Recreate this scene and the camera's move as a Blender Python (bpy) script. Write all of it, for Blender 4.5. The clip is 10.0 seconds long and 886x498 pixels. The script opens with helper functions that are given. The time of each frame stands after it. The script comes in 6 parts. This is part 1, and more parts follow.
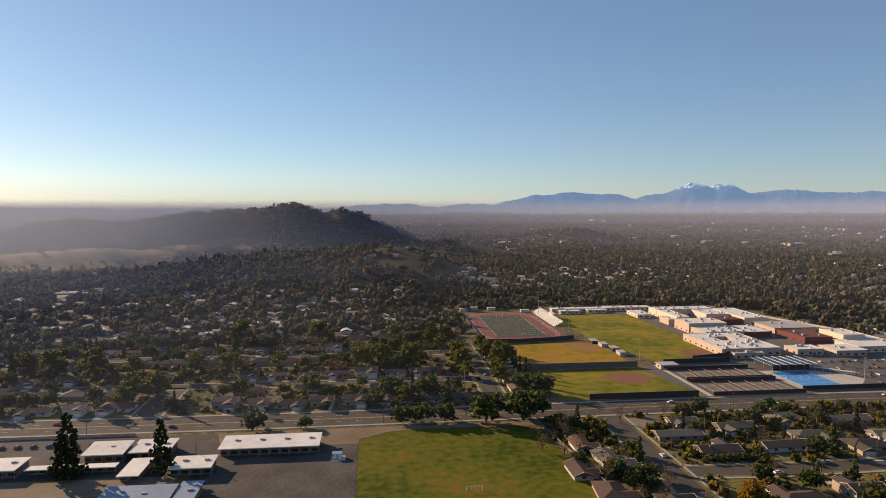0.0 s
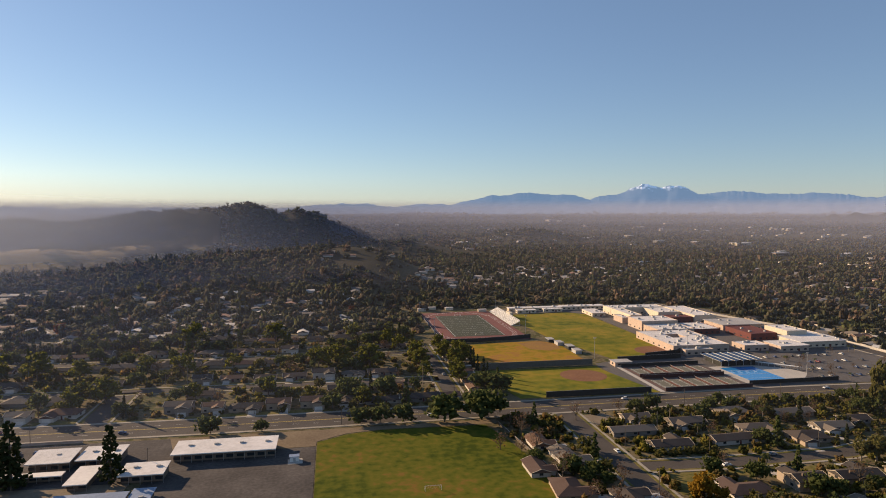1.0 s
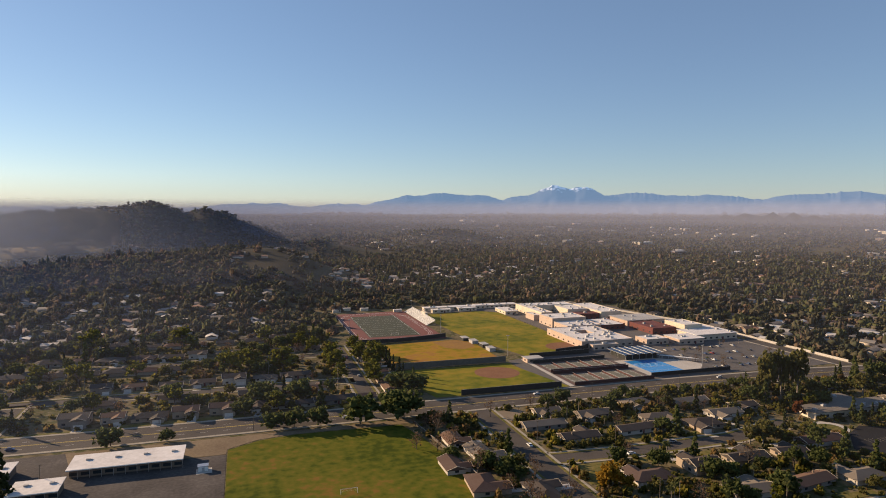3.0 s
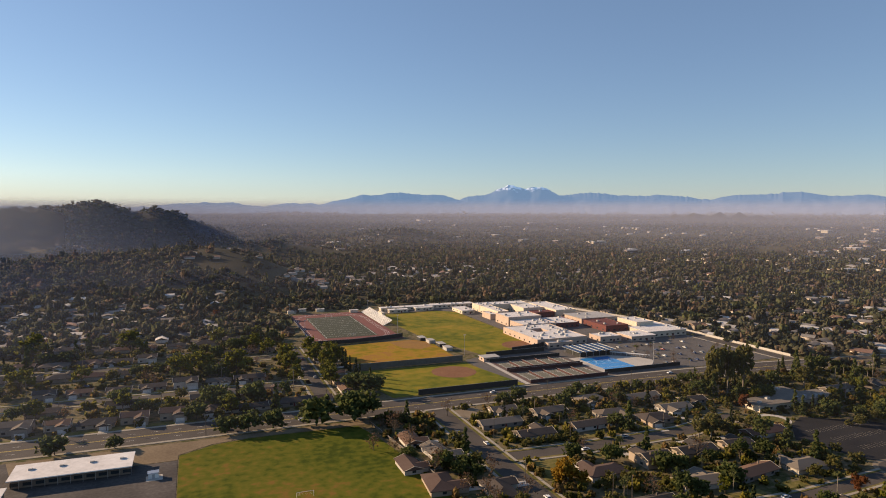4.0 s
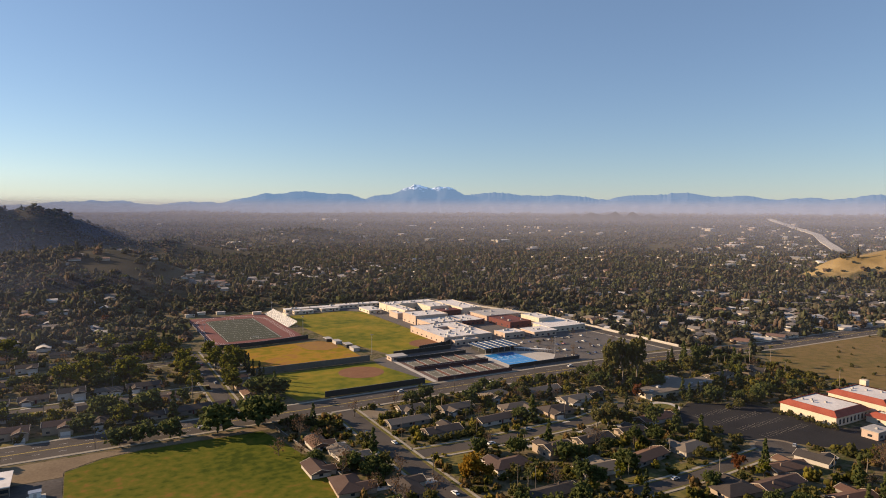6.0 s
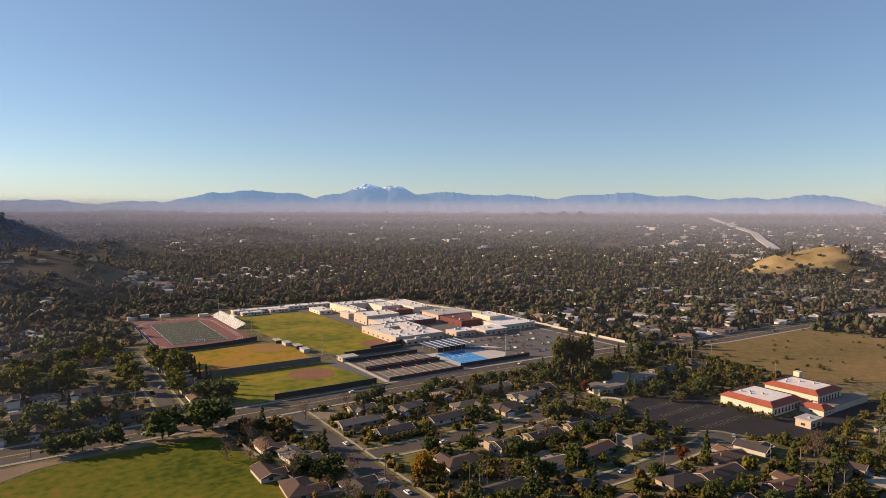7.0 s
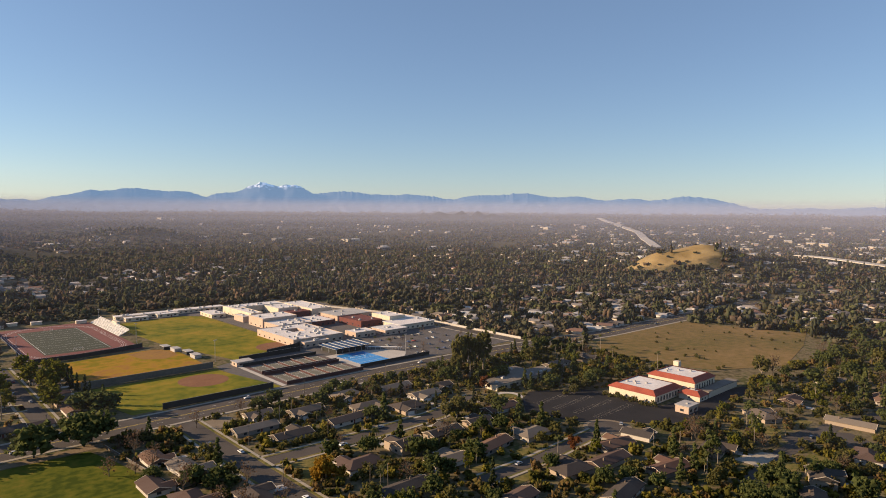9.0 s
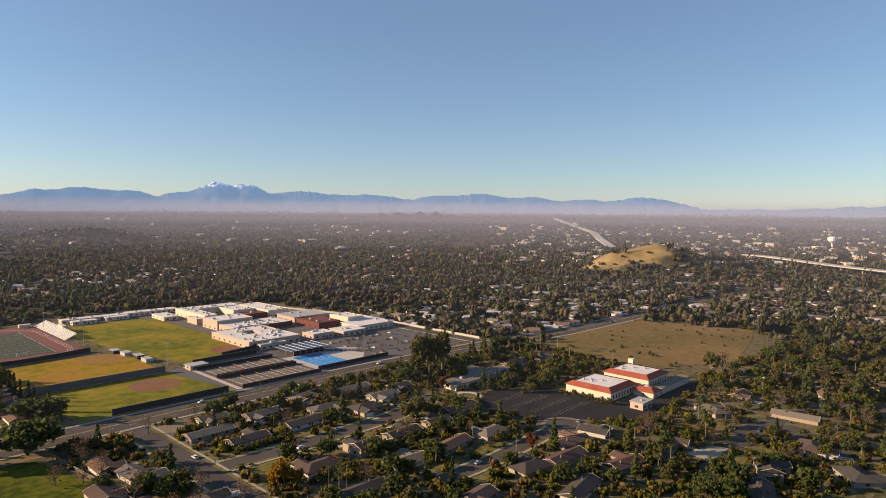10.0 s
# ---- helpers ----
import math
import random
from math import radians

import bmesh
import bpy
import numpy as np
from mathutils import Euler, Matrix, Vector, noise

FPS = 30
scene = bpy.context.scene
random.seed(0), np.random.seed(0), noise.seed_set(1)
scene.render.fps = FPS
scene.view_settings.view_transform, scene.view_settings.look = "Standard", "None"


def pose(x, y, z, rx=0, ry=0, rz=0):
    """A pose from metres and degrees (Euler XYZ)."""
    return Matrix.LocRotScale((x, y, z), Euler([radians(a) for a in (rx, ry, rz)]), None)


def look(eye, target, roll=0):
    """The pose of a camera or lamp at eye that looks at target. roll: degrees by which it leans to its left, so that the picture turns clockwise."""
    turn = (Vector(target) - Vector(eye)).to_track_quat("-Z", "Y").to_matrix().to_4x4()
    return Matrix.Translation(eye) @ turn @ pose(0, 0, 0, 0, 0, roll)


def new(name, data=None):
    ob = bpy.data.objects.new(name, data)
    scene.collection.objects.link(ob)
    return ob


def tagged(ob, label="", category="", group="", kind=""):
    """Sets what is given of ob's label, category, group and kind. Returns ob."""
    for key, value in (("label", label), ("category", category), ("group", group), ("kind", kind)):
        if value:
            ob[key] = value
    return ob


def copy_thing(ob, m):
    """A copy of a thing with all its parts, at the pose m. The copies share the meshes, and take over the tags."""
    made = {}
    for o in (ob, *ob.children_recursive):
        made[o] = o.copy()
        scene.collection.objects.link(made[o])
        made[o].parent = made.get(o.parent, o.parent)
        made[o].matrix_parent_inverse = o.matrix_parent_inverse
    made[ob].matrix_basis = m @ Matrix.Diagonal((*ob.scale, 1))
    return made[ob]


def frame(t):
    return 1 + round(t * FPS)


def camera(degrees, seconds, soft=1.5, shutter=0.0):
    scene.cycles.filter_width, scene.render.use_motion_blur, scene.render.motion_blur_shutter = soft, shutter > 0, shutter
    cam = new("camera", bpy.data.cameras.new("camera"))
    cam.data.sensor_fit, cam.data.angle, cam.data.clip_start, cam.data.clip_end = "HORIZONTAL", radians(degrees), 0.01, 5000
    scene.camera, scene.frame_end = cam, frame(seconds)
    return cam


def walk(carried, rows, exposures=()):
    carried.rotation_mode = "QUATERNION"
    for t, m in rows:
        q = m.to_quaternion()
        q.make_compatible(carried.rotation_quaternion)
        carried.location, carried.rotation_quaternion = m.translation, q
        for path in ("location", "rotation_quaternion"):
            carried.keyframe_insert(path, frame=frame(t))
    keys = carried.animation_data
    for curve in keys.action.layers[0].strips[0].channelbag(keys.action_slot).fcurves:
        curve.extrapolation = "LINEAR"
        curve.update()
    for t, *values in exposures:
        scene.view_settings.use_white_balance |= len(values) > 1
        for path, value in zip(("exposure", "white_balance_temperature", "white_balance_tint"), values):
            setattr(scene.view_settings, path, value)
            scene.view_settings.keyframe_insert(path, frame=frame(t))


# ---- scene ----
# One plan unit is M metres; x runs along the main road, y across it.
M = 1.25
cam = camera(69.2, 10.0, soft=1.0)
PATH = [
    (0, (0.239, 0.85, 99.654), (0.248, 2.847, 99.534), -0.2),
    (0.5, (0.101, 0.728, 99.667), (0.177, 2.723, 99.548), -0.2),
    (1, (0.002, 0.612, 99.693), (0.143, 2.604, 99.573), -0.1),
    (1.5, (-0.072, 0.507, 99.717), (0.135, 2.492, 99.597), -0.1),
    (2, (-0.112, 0.404, 99.75), (0.16, 2.382, 99.63), -0.1),
    (2.5, (-0.125, 0.31, 99.794), (0.212, 2.278, 99.674), -0.0),
    (4, (-0.008, 0.05, 100.044), (0.525, 1.974, 99.923), 0.1),
    (4.5, (-0.008, 0.026, 100.074), (0.59, 1.93, 99.952), 0.1),
    (5, (-0.007, 0.032, 100.095), (0.659, 1.914, 99.973), 0.1),
    (5.5, (-0.009, -0.053, 100.11), (0.727, 1.803, 99.988), 0.2),
    (7, (-0.126, -0.603, 100.185), (0.816, 1.157, 100.061), 0.2),
    (7.5, (-0.081, -0.657, 100.185), (0.928, 1.066, 100.062), 0.3),
    (8, (-0.017, -0.62, 100.171), (1.06, 1.061, 100.048), 0.3),
    (8.5, (0.052, -0.55, 100.15), (1.194, 1.087, 100.027), 0.2),
    (9, (0.099, -0.463, 100.133), (1.303, 1.128, 100.01), 0.4),
    (9.5, (0.087, -0.363, 100.124), (1.349, 1.184, 100.001), 0.4),
    (10, (0.038, -0.243, 100.118), (1.343, 1.267, 99.997), 0.5),
]
TURN = pose(0, 0, 0, 0, 0, -5.5)
walk(cam, [(t, TURN @ look(Vector(eye) * M, Vector(target) * M, roll)) for t, eye, target, roll in PATH],
     exposures=[(0, 0.74, 7000, 12.5), (5, 0.86, 7000, 12.5), (10, 0.93, 7000, 12.5)])

# ---- light ----
SUN_AZ, SUN_EL = -46.0, 18.0   # degrees clockwise from +y, degrees up
world = bpy.data.worlds.new("world")
scene.world = world
world.use_nodes = True
wn = world.node_tree.nodes
sky = wn.new("ShaderNodeTexSky")
sky.sky_type, sky.sun_disc = "NISHITA", False
sky.sun_elevation, sky.sun_rotation = radians(SUN_EL), radians(SUN_AZ)
sky.altitude, sky.air_density, sky.dust_density, sky.ozone_density = 1000, 1.0, 0.28, 3.2
wn["Background"].inputs["Strength"].default_value = 0.076
even = wn.new("ShaderNodeMix")   # flat pale blue mixed in to even out the sky
even.data_type = "RGBA"
even.inputs["Factor"].default_value = 0.3
even.inputs["B"].default_value = (1.6, 2.5, 4.25, 1)
world.node_tree.links.new(sky.outputs[0], even.inputs["A"])
world.node_tree.links.new(even.outputs["Result"], wn["Background"].inputs[0])

sun = new("sun", bpy.data.lights.new("sun", "SUN"))
sun.data.energy, sun.data.angle, sun.data.color = 5.0, radians(0.5), (1.0, 0.77, 0.53)
az, el = radians(SUN_AZ), radians(SUN_EL)
to_sun = Vector((math.sin(az) * math.cos(el), math.cos(az) * math.cos(el), math.sin(el)))
sun.matrix_world = look(to_sun * 300, (0, 0, 0))


# ---- materials ----
def ramp_of(nt, cols):
    r = nt.nodes.new("ShaderNodeValToRGB")
    e = r.color_ramp.elements
    while len(e) < len(cols):
        e.new(0.5)
    for k, c in enumerate(cols):
        e[k].position = k / max(1, len(cols) - 1)
        e[k].color = (*c, 1)
    return r


def surface(name, cols, big=0.05, fine=0.8, rough=0.9, metal=0.0, bump=0.0, vary="", shades=(), mix=0.5, spec=0.3, low=0.3, high=0.7):
    """A rough surface of cols mottled at two scales; vary: object, island or tree gives each piece a shade of its own."""
    m = bpy.data.materials.new(name)
    m.use_nodes = True
    nt = m.node_tree
    n, l = nt.nodes, nt.links
    p = n["Principled BSDF"]
    p.inputs["Roughness"].default_value, p.inputs["Metallic"].default_value = rough, metal
    p.inputs["Specular IOR Level"].default_value = spec
    geo = n.new("ShaderNodeNewGeometry")
    n1, n2 = n.new("ShaderNodeTexNoise"), n.new("ShaderNodeTexNoise")
    for k, s in ((n1, big), (n2, fine)):
        l.new(geo.outputs["Position"], k.inputs["Vector"])
        k.inputs["Scale"].default_value, k.inputs["Detail"].default_value = s, 4
    a = n.new("ShaderNodeMath")
    a.operation = "MULTIPLY_ADD"
    l.new(n2.outputs[0], a.inputs[0])
    a.inputs[1].default_value = 0.5
    b = n.new("ShaderNodeMath")
    b.operation = "MULTIPLY_ADD"
    l.new(n1.outputs[0], b.inputs[0])
    b.inputs[1].default_value = 0.5
    b.inputs[2].default_value = 0.0
    l.new(b.outputs[0], a.inputs[2])
    mr = n.new("ShaderNodeMapRange")
    mr.inputs["From Min"].default_value, mr.inputs["From Max"].default_value = low, high
    l.new(a.outputs[0], mr.inputs["Value"])
    r = ramp_of(nt, cols)
    l.new(mr.outputs[0], r.inputs[0])
    out = r.outputs[0]
    if vary:
        if vary == "tree":
            at = n.new("ShaderNodeAttribute")
            at.attribute_name = "tint"
            src = at.outputs["Fac"]
        else:
            src = n.new("ShaderNodeObjectInfo").outputs["Random"] if vary == "object" else geo.outputs["Random Per Island"]
        r2 = ramp_of(nt, shades)
        if vary == "object":
            r2.color_ramp.interpolation = "CONSTANT"
            for k in range(len(shades)):
                r2.color_ramp.elements[k].position = k / len(shades)
        l.new(src, r2.inputs[0])
        mx = n.new("ShaderNodeMix")
        mx.data_type = "RGBA"
        mx.inputs["Factor"].default_value = mix
        l.new(out, mx.inputs["A"])
        l.new(r2.outputs[0], mx.inputs["B"])
        out = mx.outputs["Result"]
    l.new(out, p.inputs["Base Color"])
    if bump:
        bp = n.new("ShaderNodeBump")
        bp.inputs["Strength"].default_value, bp.inputs["Distance"].default_value = bump, 0.1
        l.new(n2.outputs[0], bp.inputs["Height"])
        l.new(bp.outputs[0], p.inputs["Normal"])
    return m


def foliage(name, cols, shades, vary="island", mix=0.3):
    return leafy(surface(name, cols, 0.04, 1.3, 0.75, vary=vary, shades=shades, mix=mix, spec=0.03))


def leafy(m, share=0.55):
    """Lets light through the leaves of a foliage surface."""
    n, l = m.node_tree.nodes, m.node_tree.links
    p = n["Principled BSDF"]
    tr, mx = n.new("ShaderNodeBsdfTranslucent"), n.new("ShaderNodeMixShader")
    l.new(p.inputs["Base Color"].links[0].from_socket, tr.inputs["Color"])
    mx.inputs[0].default_value = share
    l.new(p.outputs[0], mx.inputs[1])
    l.new(tr.outputs[0], mx.inputs[2])
    l.new(mx.outputs[0], n["Material Output"].inputs["Surface"])
    return m


ASPHALT = surface("asphalt", [(0.06, 0.052, 0.046), (0.11, 0.096, 0.085)], 0.06, 1.5, 0.92, bump=0.2, spec=0.06)
DARK_ASPHALT = surface("dark_asphalt", [(0.018, 0.018, 0.02), (0.04, 0.038, 0.038)], 0.05, 1.2, 0.9, bump=0.2, spec=0.06)
YARD_ASPHALT = surface("worn_asphalt", [(0.05, 0.045, 0.043), (0.085, 0.075, 0.07), (0.13, 0.115, 0.105)], 0.06, 0.6, 0.92, bump=0.2, spec=0.06)
CONCRETE = surface("concrete", [(0.26, 0.24, 0.21), (0.38, 0.35, 0.31)], 0.1, 1.5, 0.9)
PALE_CONCRETE = surface("pale_concrete", [(0.35, 0.32, 0.28), (0.5, 0.46, 0.41)], 0.1, 1.0, 0.9)
PATH_CONCRETE = surface("pavement_concrete", [(0.26, 0.23, 0.185), (0.38, 0.34, 0.28)], 0.12, 1.2, 0.95, spec=0.05)
DIRT = surface("dirt", [(0.15, 0.11, 0.075), (0.26, 0.2, 0.13)], 0.05, 0.7, 0.95, bump=0.3, spec=0.03)
SAND = surface("sandy_ground", [(0.17, 0.135, 0.095), (0.26, 0.21, 0.155)], 0.06, 0.6, 0.95, spec=0.03)
INFIELD = surface("red_infield_clay", [(0.17, 0.085, 0.05), (0.25, 0.13, 0.075)], 0.08, 0.6, 0.95, spec=0.03)
GRASS = surface("mown_grass", [(0.045, 0.06, 0.008), (0.085, 0.095, 0.012), (0.12, 0.11, 0.016), (0.18, 0.105, 0.025)], 0.02, 0.22, 0.95, bump=0.3, low=0.38, high=0.64, spec=0.03)
GREEN_GRASS = surface("playing_field_grass", [(0.085, 0.105, 0.014), (0.18, 0.16, 0.02), (0.28, 0.19, 0.03)], 0.02, 0.1, 0.95, bump=0.3, low=0.37, high=0.64, spec=0.03)
GOLD_GRASS = surface("dry_outfield_grass", [(0.19, 0.15, 0.014), (0.31, 0.18, 0.025), (0.28, 0.14, 0.04)], 0.025, 0.12, 0.95, bump=0.3, low=0.4, high=0.61, spec=0.03)
LAWN = surface("lawn", [(0.06, 0.075, 0.02), (0.14, 0.12, 0.04), (0.22, 0.17, 0.07)], 0.06, 0.5, 0.95, low=0.33, high=0.66, spec=0.03)
DRY_FIELD = surface("dry_field", [(0.11, 0.095, 0.035), (0.17, 0.12, 0.05), (0.23, 0.15, 0.07)], 0.012, 0.15, 0.95, bump=0.3, low=0.33, high=0.66, spec=0.03)
GOLD_DIRT = surface("worn_dry_ground", [(0.2, 0.12, 0.05), (0.27, 0.15, 0.055), (0.3, 0.18, 0.04)], 0.04, 0.3, 0.95, spec=0.03)
TURF = surface("artificial_turf", [(0.026, 0.036, 0.02), (0.045, 0.05, 0.03)], 0.05, 0.6, 0.9)
TRACK_RED = surface("running_track", [(0.13, 0.04, 0.035), (0.18, 0.06, 0.05)], 0.05, 0.8, 0.9)
COURT = surface("tennis_court", [(0.13, 0.125, 0.1), (0.18, 0.17, 0.135)], 0.05, 0.6, 0.95, spec=0.05)
COURT_RED = surface("court_surround", [(0.1, 0.055, 0.045), (0.14, 0.08, 0.065)], 0.05, 0.6, 0.85)
WHITE = surface("white_paint", [(0.66, 0.64, 0.6), (0.78, 0.76, 0.72)], 0.1, 1.0, 0.7)
YELLOW_PAINT = surface("yellow_road_paint", [(0.5, 0.36, 0.06), (0.6, 0.44, 0.1)], 0.3, 2, 0.8)
ROOF_WHITE = surface("white_roofing", [(0.5, 0.47, 0.44), (0.64, 0.6, 0.57), (0.74, 0.7, 0.67)], 0.08, 0.5, 0.75)
ROOF_GREY = surface("grey_roofing", [(0.3, 0.29, 0.28), (0.42, 0.4, 0.38)], 0.08, 0.6, 0.8)
GRAVEL_ROOF = surface("brown_gravel_roof", [(0.13, 0.11, 0.09), (0.2, 0.17, 0.14)], 0.1, 0.8)
WALL_TAN = surface("tan_plaster", [(0.4, 0.3, 0.235), (0.5, 0.38, 0.3)], 0.1, 0.8, 0.9)
WALL_CREAM = surface("cream_plaster", [(0.52, 0.44, 0.33), (0.62, 0.53, 0.41)], 0.1, 0.8, 0.9)
BRICK_RED = surface("dark_red_cladding", [(0.1, 0.028, 0.022), (0.15, 0.042, 0.034)], 0.15, 1.0, 0.85)
BLUE_ROOF = surface("blue_metal_roof", [(0.15, 0.2, 0.29), (0.25, 0.3, 0.39)], 0.1, 0.7, 0.5)
POOL_BLUE = surface("pool_water", [(0.02, 0.2, 0.5), (0.03, 0.26, 0.6)], 0.08, 0.5, 0.12, spec=0.5)
PANEL = surface("solar_panel", [(0.015, 0.025, 0.05), (0.03, 0.045, 0.08)], 0.3, 2, 0.2, spec=0.5)
STEEL = surface("galvanised_steel", [(0.35, 0.35, 0.35), (0.5, 0.5, 0.5)], 0.5, 4, 0.5, metal=0.6)
DARK_SCREEN = surface("dark_windscreen_mesh", [(0.02, 0.022, 0.02), (0.035, 0.035, 0.03)], 0.3, 3, 0.9)
RED_SCREEN = surface("maroon_windscreen_mesh", [(0.06, 0.025, 0.022), (0.09, 0.035, 0.03)], 0.3, 3, 0.9)
WOOD_POLE = surface("weathered_pole_wood", [(0.1, 0.08, 0.06), (0.16, 0.13, 0.1)], 0.5, 5, 0.9)
GLASS = surface("window_glass", [(0.02, 0.025, 0.03), (0.04, 0.045, 0.05)], 0.5, 3, 0.08, spec=0.6)
TILE = surface("red_roof_tile", [(0.2, 0.042, 0.026), (0.28, 0.065, 0.038), (0.32, 0.09, 0.055)], 0.2, 2.2, 0.85, bump=0.3)
HOUSE_ROOF = surface("house_roofing", [(0.06, 0.055, 0.05), (0.15, 0.135, 0.125)], 0.15, 1.6, 0.9, vary="object", mix=0.65, bump=0.3, spec=0.06,
                     shades=[(0.045, 0.038, 0.034), (0.085, 0.06, 0.045), (0.12, 0.055, 0.036), (0.14, 0.11, 0.085), (0.17, 0.09, 0.055), (0.06, 0.045, 0.037), (0.22, 0.18, 0.14), (0.05, 0.04, 0.034), (0.09, 0.05, 0.038)])
HOUSE_WALL = surface("house_wall", [(0.2, 0.175, 0.145), (0.32, 0.28, 0.23)], 0.15, 1.2, 0.9, vary="object", mix=0.6,
                     shades=[(0.45, 0.41, 0.35), (0.32, 0.25, 0.18), (0.2, 0.18, 0.16), (0.36, 0.27, 0.19), (0.62, 0.58, 0.52)])
DOOR_WHITE = surface("garage_door_paint", [(0.5, 0.48, 0.45), (0.62, 0.6, 0.56)], 0.3, 2, 0.6)
CAR_PAINT = surface("car_paint", [(0.3, 0.3, 0.3), (0.34, 0.34, 0.34)], 0.3, 2, 0.25, spec=0.5, vary="object", mix=0.92,
                    shades=[(0.75, 0.75, 0.74), (0.03, 0.03, 0.035), (0.35, 0.36, 0.37), (0.3, 0.03, 0.03), (0.7, 0.68, 0.65), (0.05, 0.08, 0.18), (0.12, 0.12, 0.12)])
RUBBER = surface("tyre_rubber", [(0.015, 0.015, 0.015), (0.03, 0.03, 0.03)], 1, 8, 0.9)
BARK = surface("bark", [(0.07, 0.055, 0.04), (0.14, 0.11, 0.08)], 0.6, 5, 0.95, bump=0.4)
PALE_BARK = surface("pale_bark", [(0.16, 0.13, 0.1), (0.26, 0.22, 0.17)], 0.6, 5, 0.95, bump=0.4)
LEAF_OAK = foliage("oak_leaves", [(0.0607, 0.0787, 0.0303), (0.137, 0.155, 0.0506)], [(0.0455, 0.0562, 0.0253), (0.121, 0.14, 0.0455), (0.182, 0.183, 0.0632)])
LEAF_LIGHT = foliage("light_leaves", [(0.11, 0.119, 0.0153), (0.165, 0.162, 0.0268)], [(0.0918, 0.102, 0.0138), (0.156, 0.153, 0.0268), (0.202, 0.178, 0.0383)])
LEAF_OLIVE = foliage("olive_leaves", [(0.0984, 0.101, 0.0328), (0.175, 0.158, 0.0547)], [(0.0656, 0.0709, 0.0255), (0.153, 0.138, 0.0474), (0.219, 0.182, 0.0729)])
LEAF_PINE = foliage("pine_needles", [(0.029, 0.0448, 0.0202), (0.0677, 0.0806, 0.0323)], [(0.0242, 0.0336, 0.0161), (0.0605, 0.0717, 0.0282), (0.0968, 0.0986, 0.0403)])
LEAF_GOLD = foliage("autumn_leaves", [(0.22, 0.13, 0.015), (0.34, 0.2, 0.03)], [(0.18, 0.1, 0.015), (0.3, 0.18, 0.03), (0.38, 0.26, 0.05)])
LEAF_BROWN = foliage("bare_twigs", [(0.121, 0.075, 0.0473), (0.211, 0.135, 0.0878)], [(0.0972, 0.06, 0.0405), (0.178, 0.112, 0.0743), (0.259, 0.165, 0.108)])
LEAF_RUST = foliage("rust_leaves", [(0.15, 0.06, 0.025), (0.22, 0.09, 0.04)], [(0.12, 0.05, 0.02), (0.2, 0.08, 0.035), (0.26, 0.12, 0.05)])
LEAF_PALM = foliage("palm_fronds", [(0.078, 0.0936, 0.0312), (0.1404, 0.1482, 0.0546)], [(0.0624, 0.0702, 0.0234), (0.1248, 0.1326, 0.0468), (0.1872, 0.1716, 0.078)])
WOODS = leafy(surface("far_woodland", [(0.06306, 0.06852, 0.04276), (0.1103, 0.1059, 0.06841), (0.1577, 0.1184, 0.0962)], 0.006, 0.25, 0.9, vary="tree", mix=0.68, spec=0.03,
                shades=[(0.0286, 0.0364, 0.0208), (0.065, 0.0715, 0.039), (0.0364, 0.0442, 0.026), (0.13, 0.1066, 0.0715), (0.052, 0.065, 0.0286), (0.1105, 0.1235, 0.039), (0.065, 0.0585, 0.0455), (0.182, 0.1105, 0.078), (0.039, 0.052, 0.0234)], low=0.36, high=0.64), 0.3)
LEAF_GARDEN = foliage("garden_leaves", [(0.0762, 0.0768, 0.0209), (0.185, 0.156, 0.0391)], [(0.0436, 0.0512, 0.0153), (0.13, 0.124, 0.0279), (0.0653, 0.0658, 0.0195), (0.283, 0.238, 0.0391), (0.0979, 0.101, 0.0279), (0.283, 0.164, 0.0767), (0.0762, 0.0822, 0.0251), (0.196, 0.173, 0.0335)], "tree", 0.75)


# ---- terrain ----
HILLS = [  # x, y, height, spread x, spread y in plan units
    (-60, 930, 22, 110, 140), (36, 930, 29, 56, 115), (-200, 950, 20, 120, 140),
    (-860, 1690, 34, 80, 150), (-760, 1690, 40, 75, 150), (-660, 1690, 32, 70, 150), (-560, 1690, 45, 60, 150), (-470, 1690, 61, 55, 150), (-390, 1690, 53, 45, 150), (-330, 1690, 56, 38, 150),
    (-270, 1690, 74, 34, 150), (-220, 1690, 66, 28, 150), (-180, 1690, 62, 26, 150), (-140, 1690, 50, 26, 150), (-95, 1690, 76, 26, 150), (-45, 1690, 64, 26, 150), (5, 1690, 42, 26, 150), (60, 1690, 40, 32, 150),
    (-640, 1220, 24, 90, 60), (-510, 1240, 22, 60, 50), (-450, 1190, 12, 50, 35), (-390, 1330, 26, 70, 60), (-250, 1320, 24, 60, 60), (-300, 760, 8, 160, 90),
    (985, 474, 40, 42, 44), (930, 520, 24, 26, 26), (1075, 400, 24, 80, 70), (590, 1900, 26, 90, 90), (2055, 2255, 52, 22, 34), (2120, 2195, 58, 20, 34), (2180, 2130, 48, 20, 34), (1990, 2310, 36, 22, 34), (2235, 2070, 36, 20, 34), (170, 1500, 22, 70, 60),
]
DRY = [(-600, 1180, 150, 60), (-480, 1260, 70, 40), (-380, 1310, 24, 22), (-262, 1290, 18, 16), (938, 516, 38, 34), (978, 480, 42, 36)]
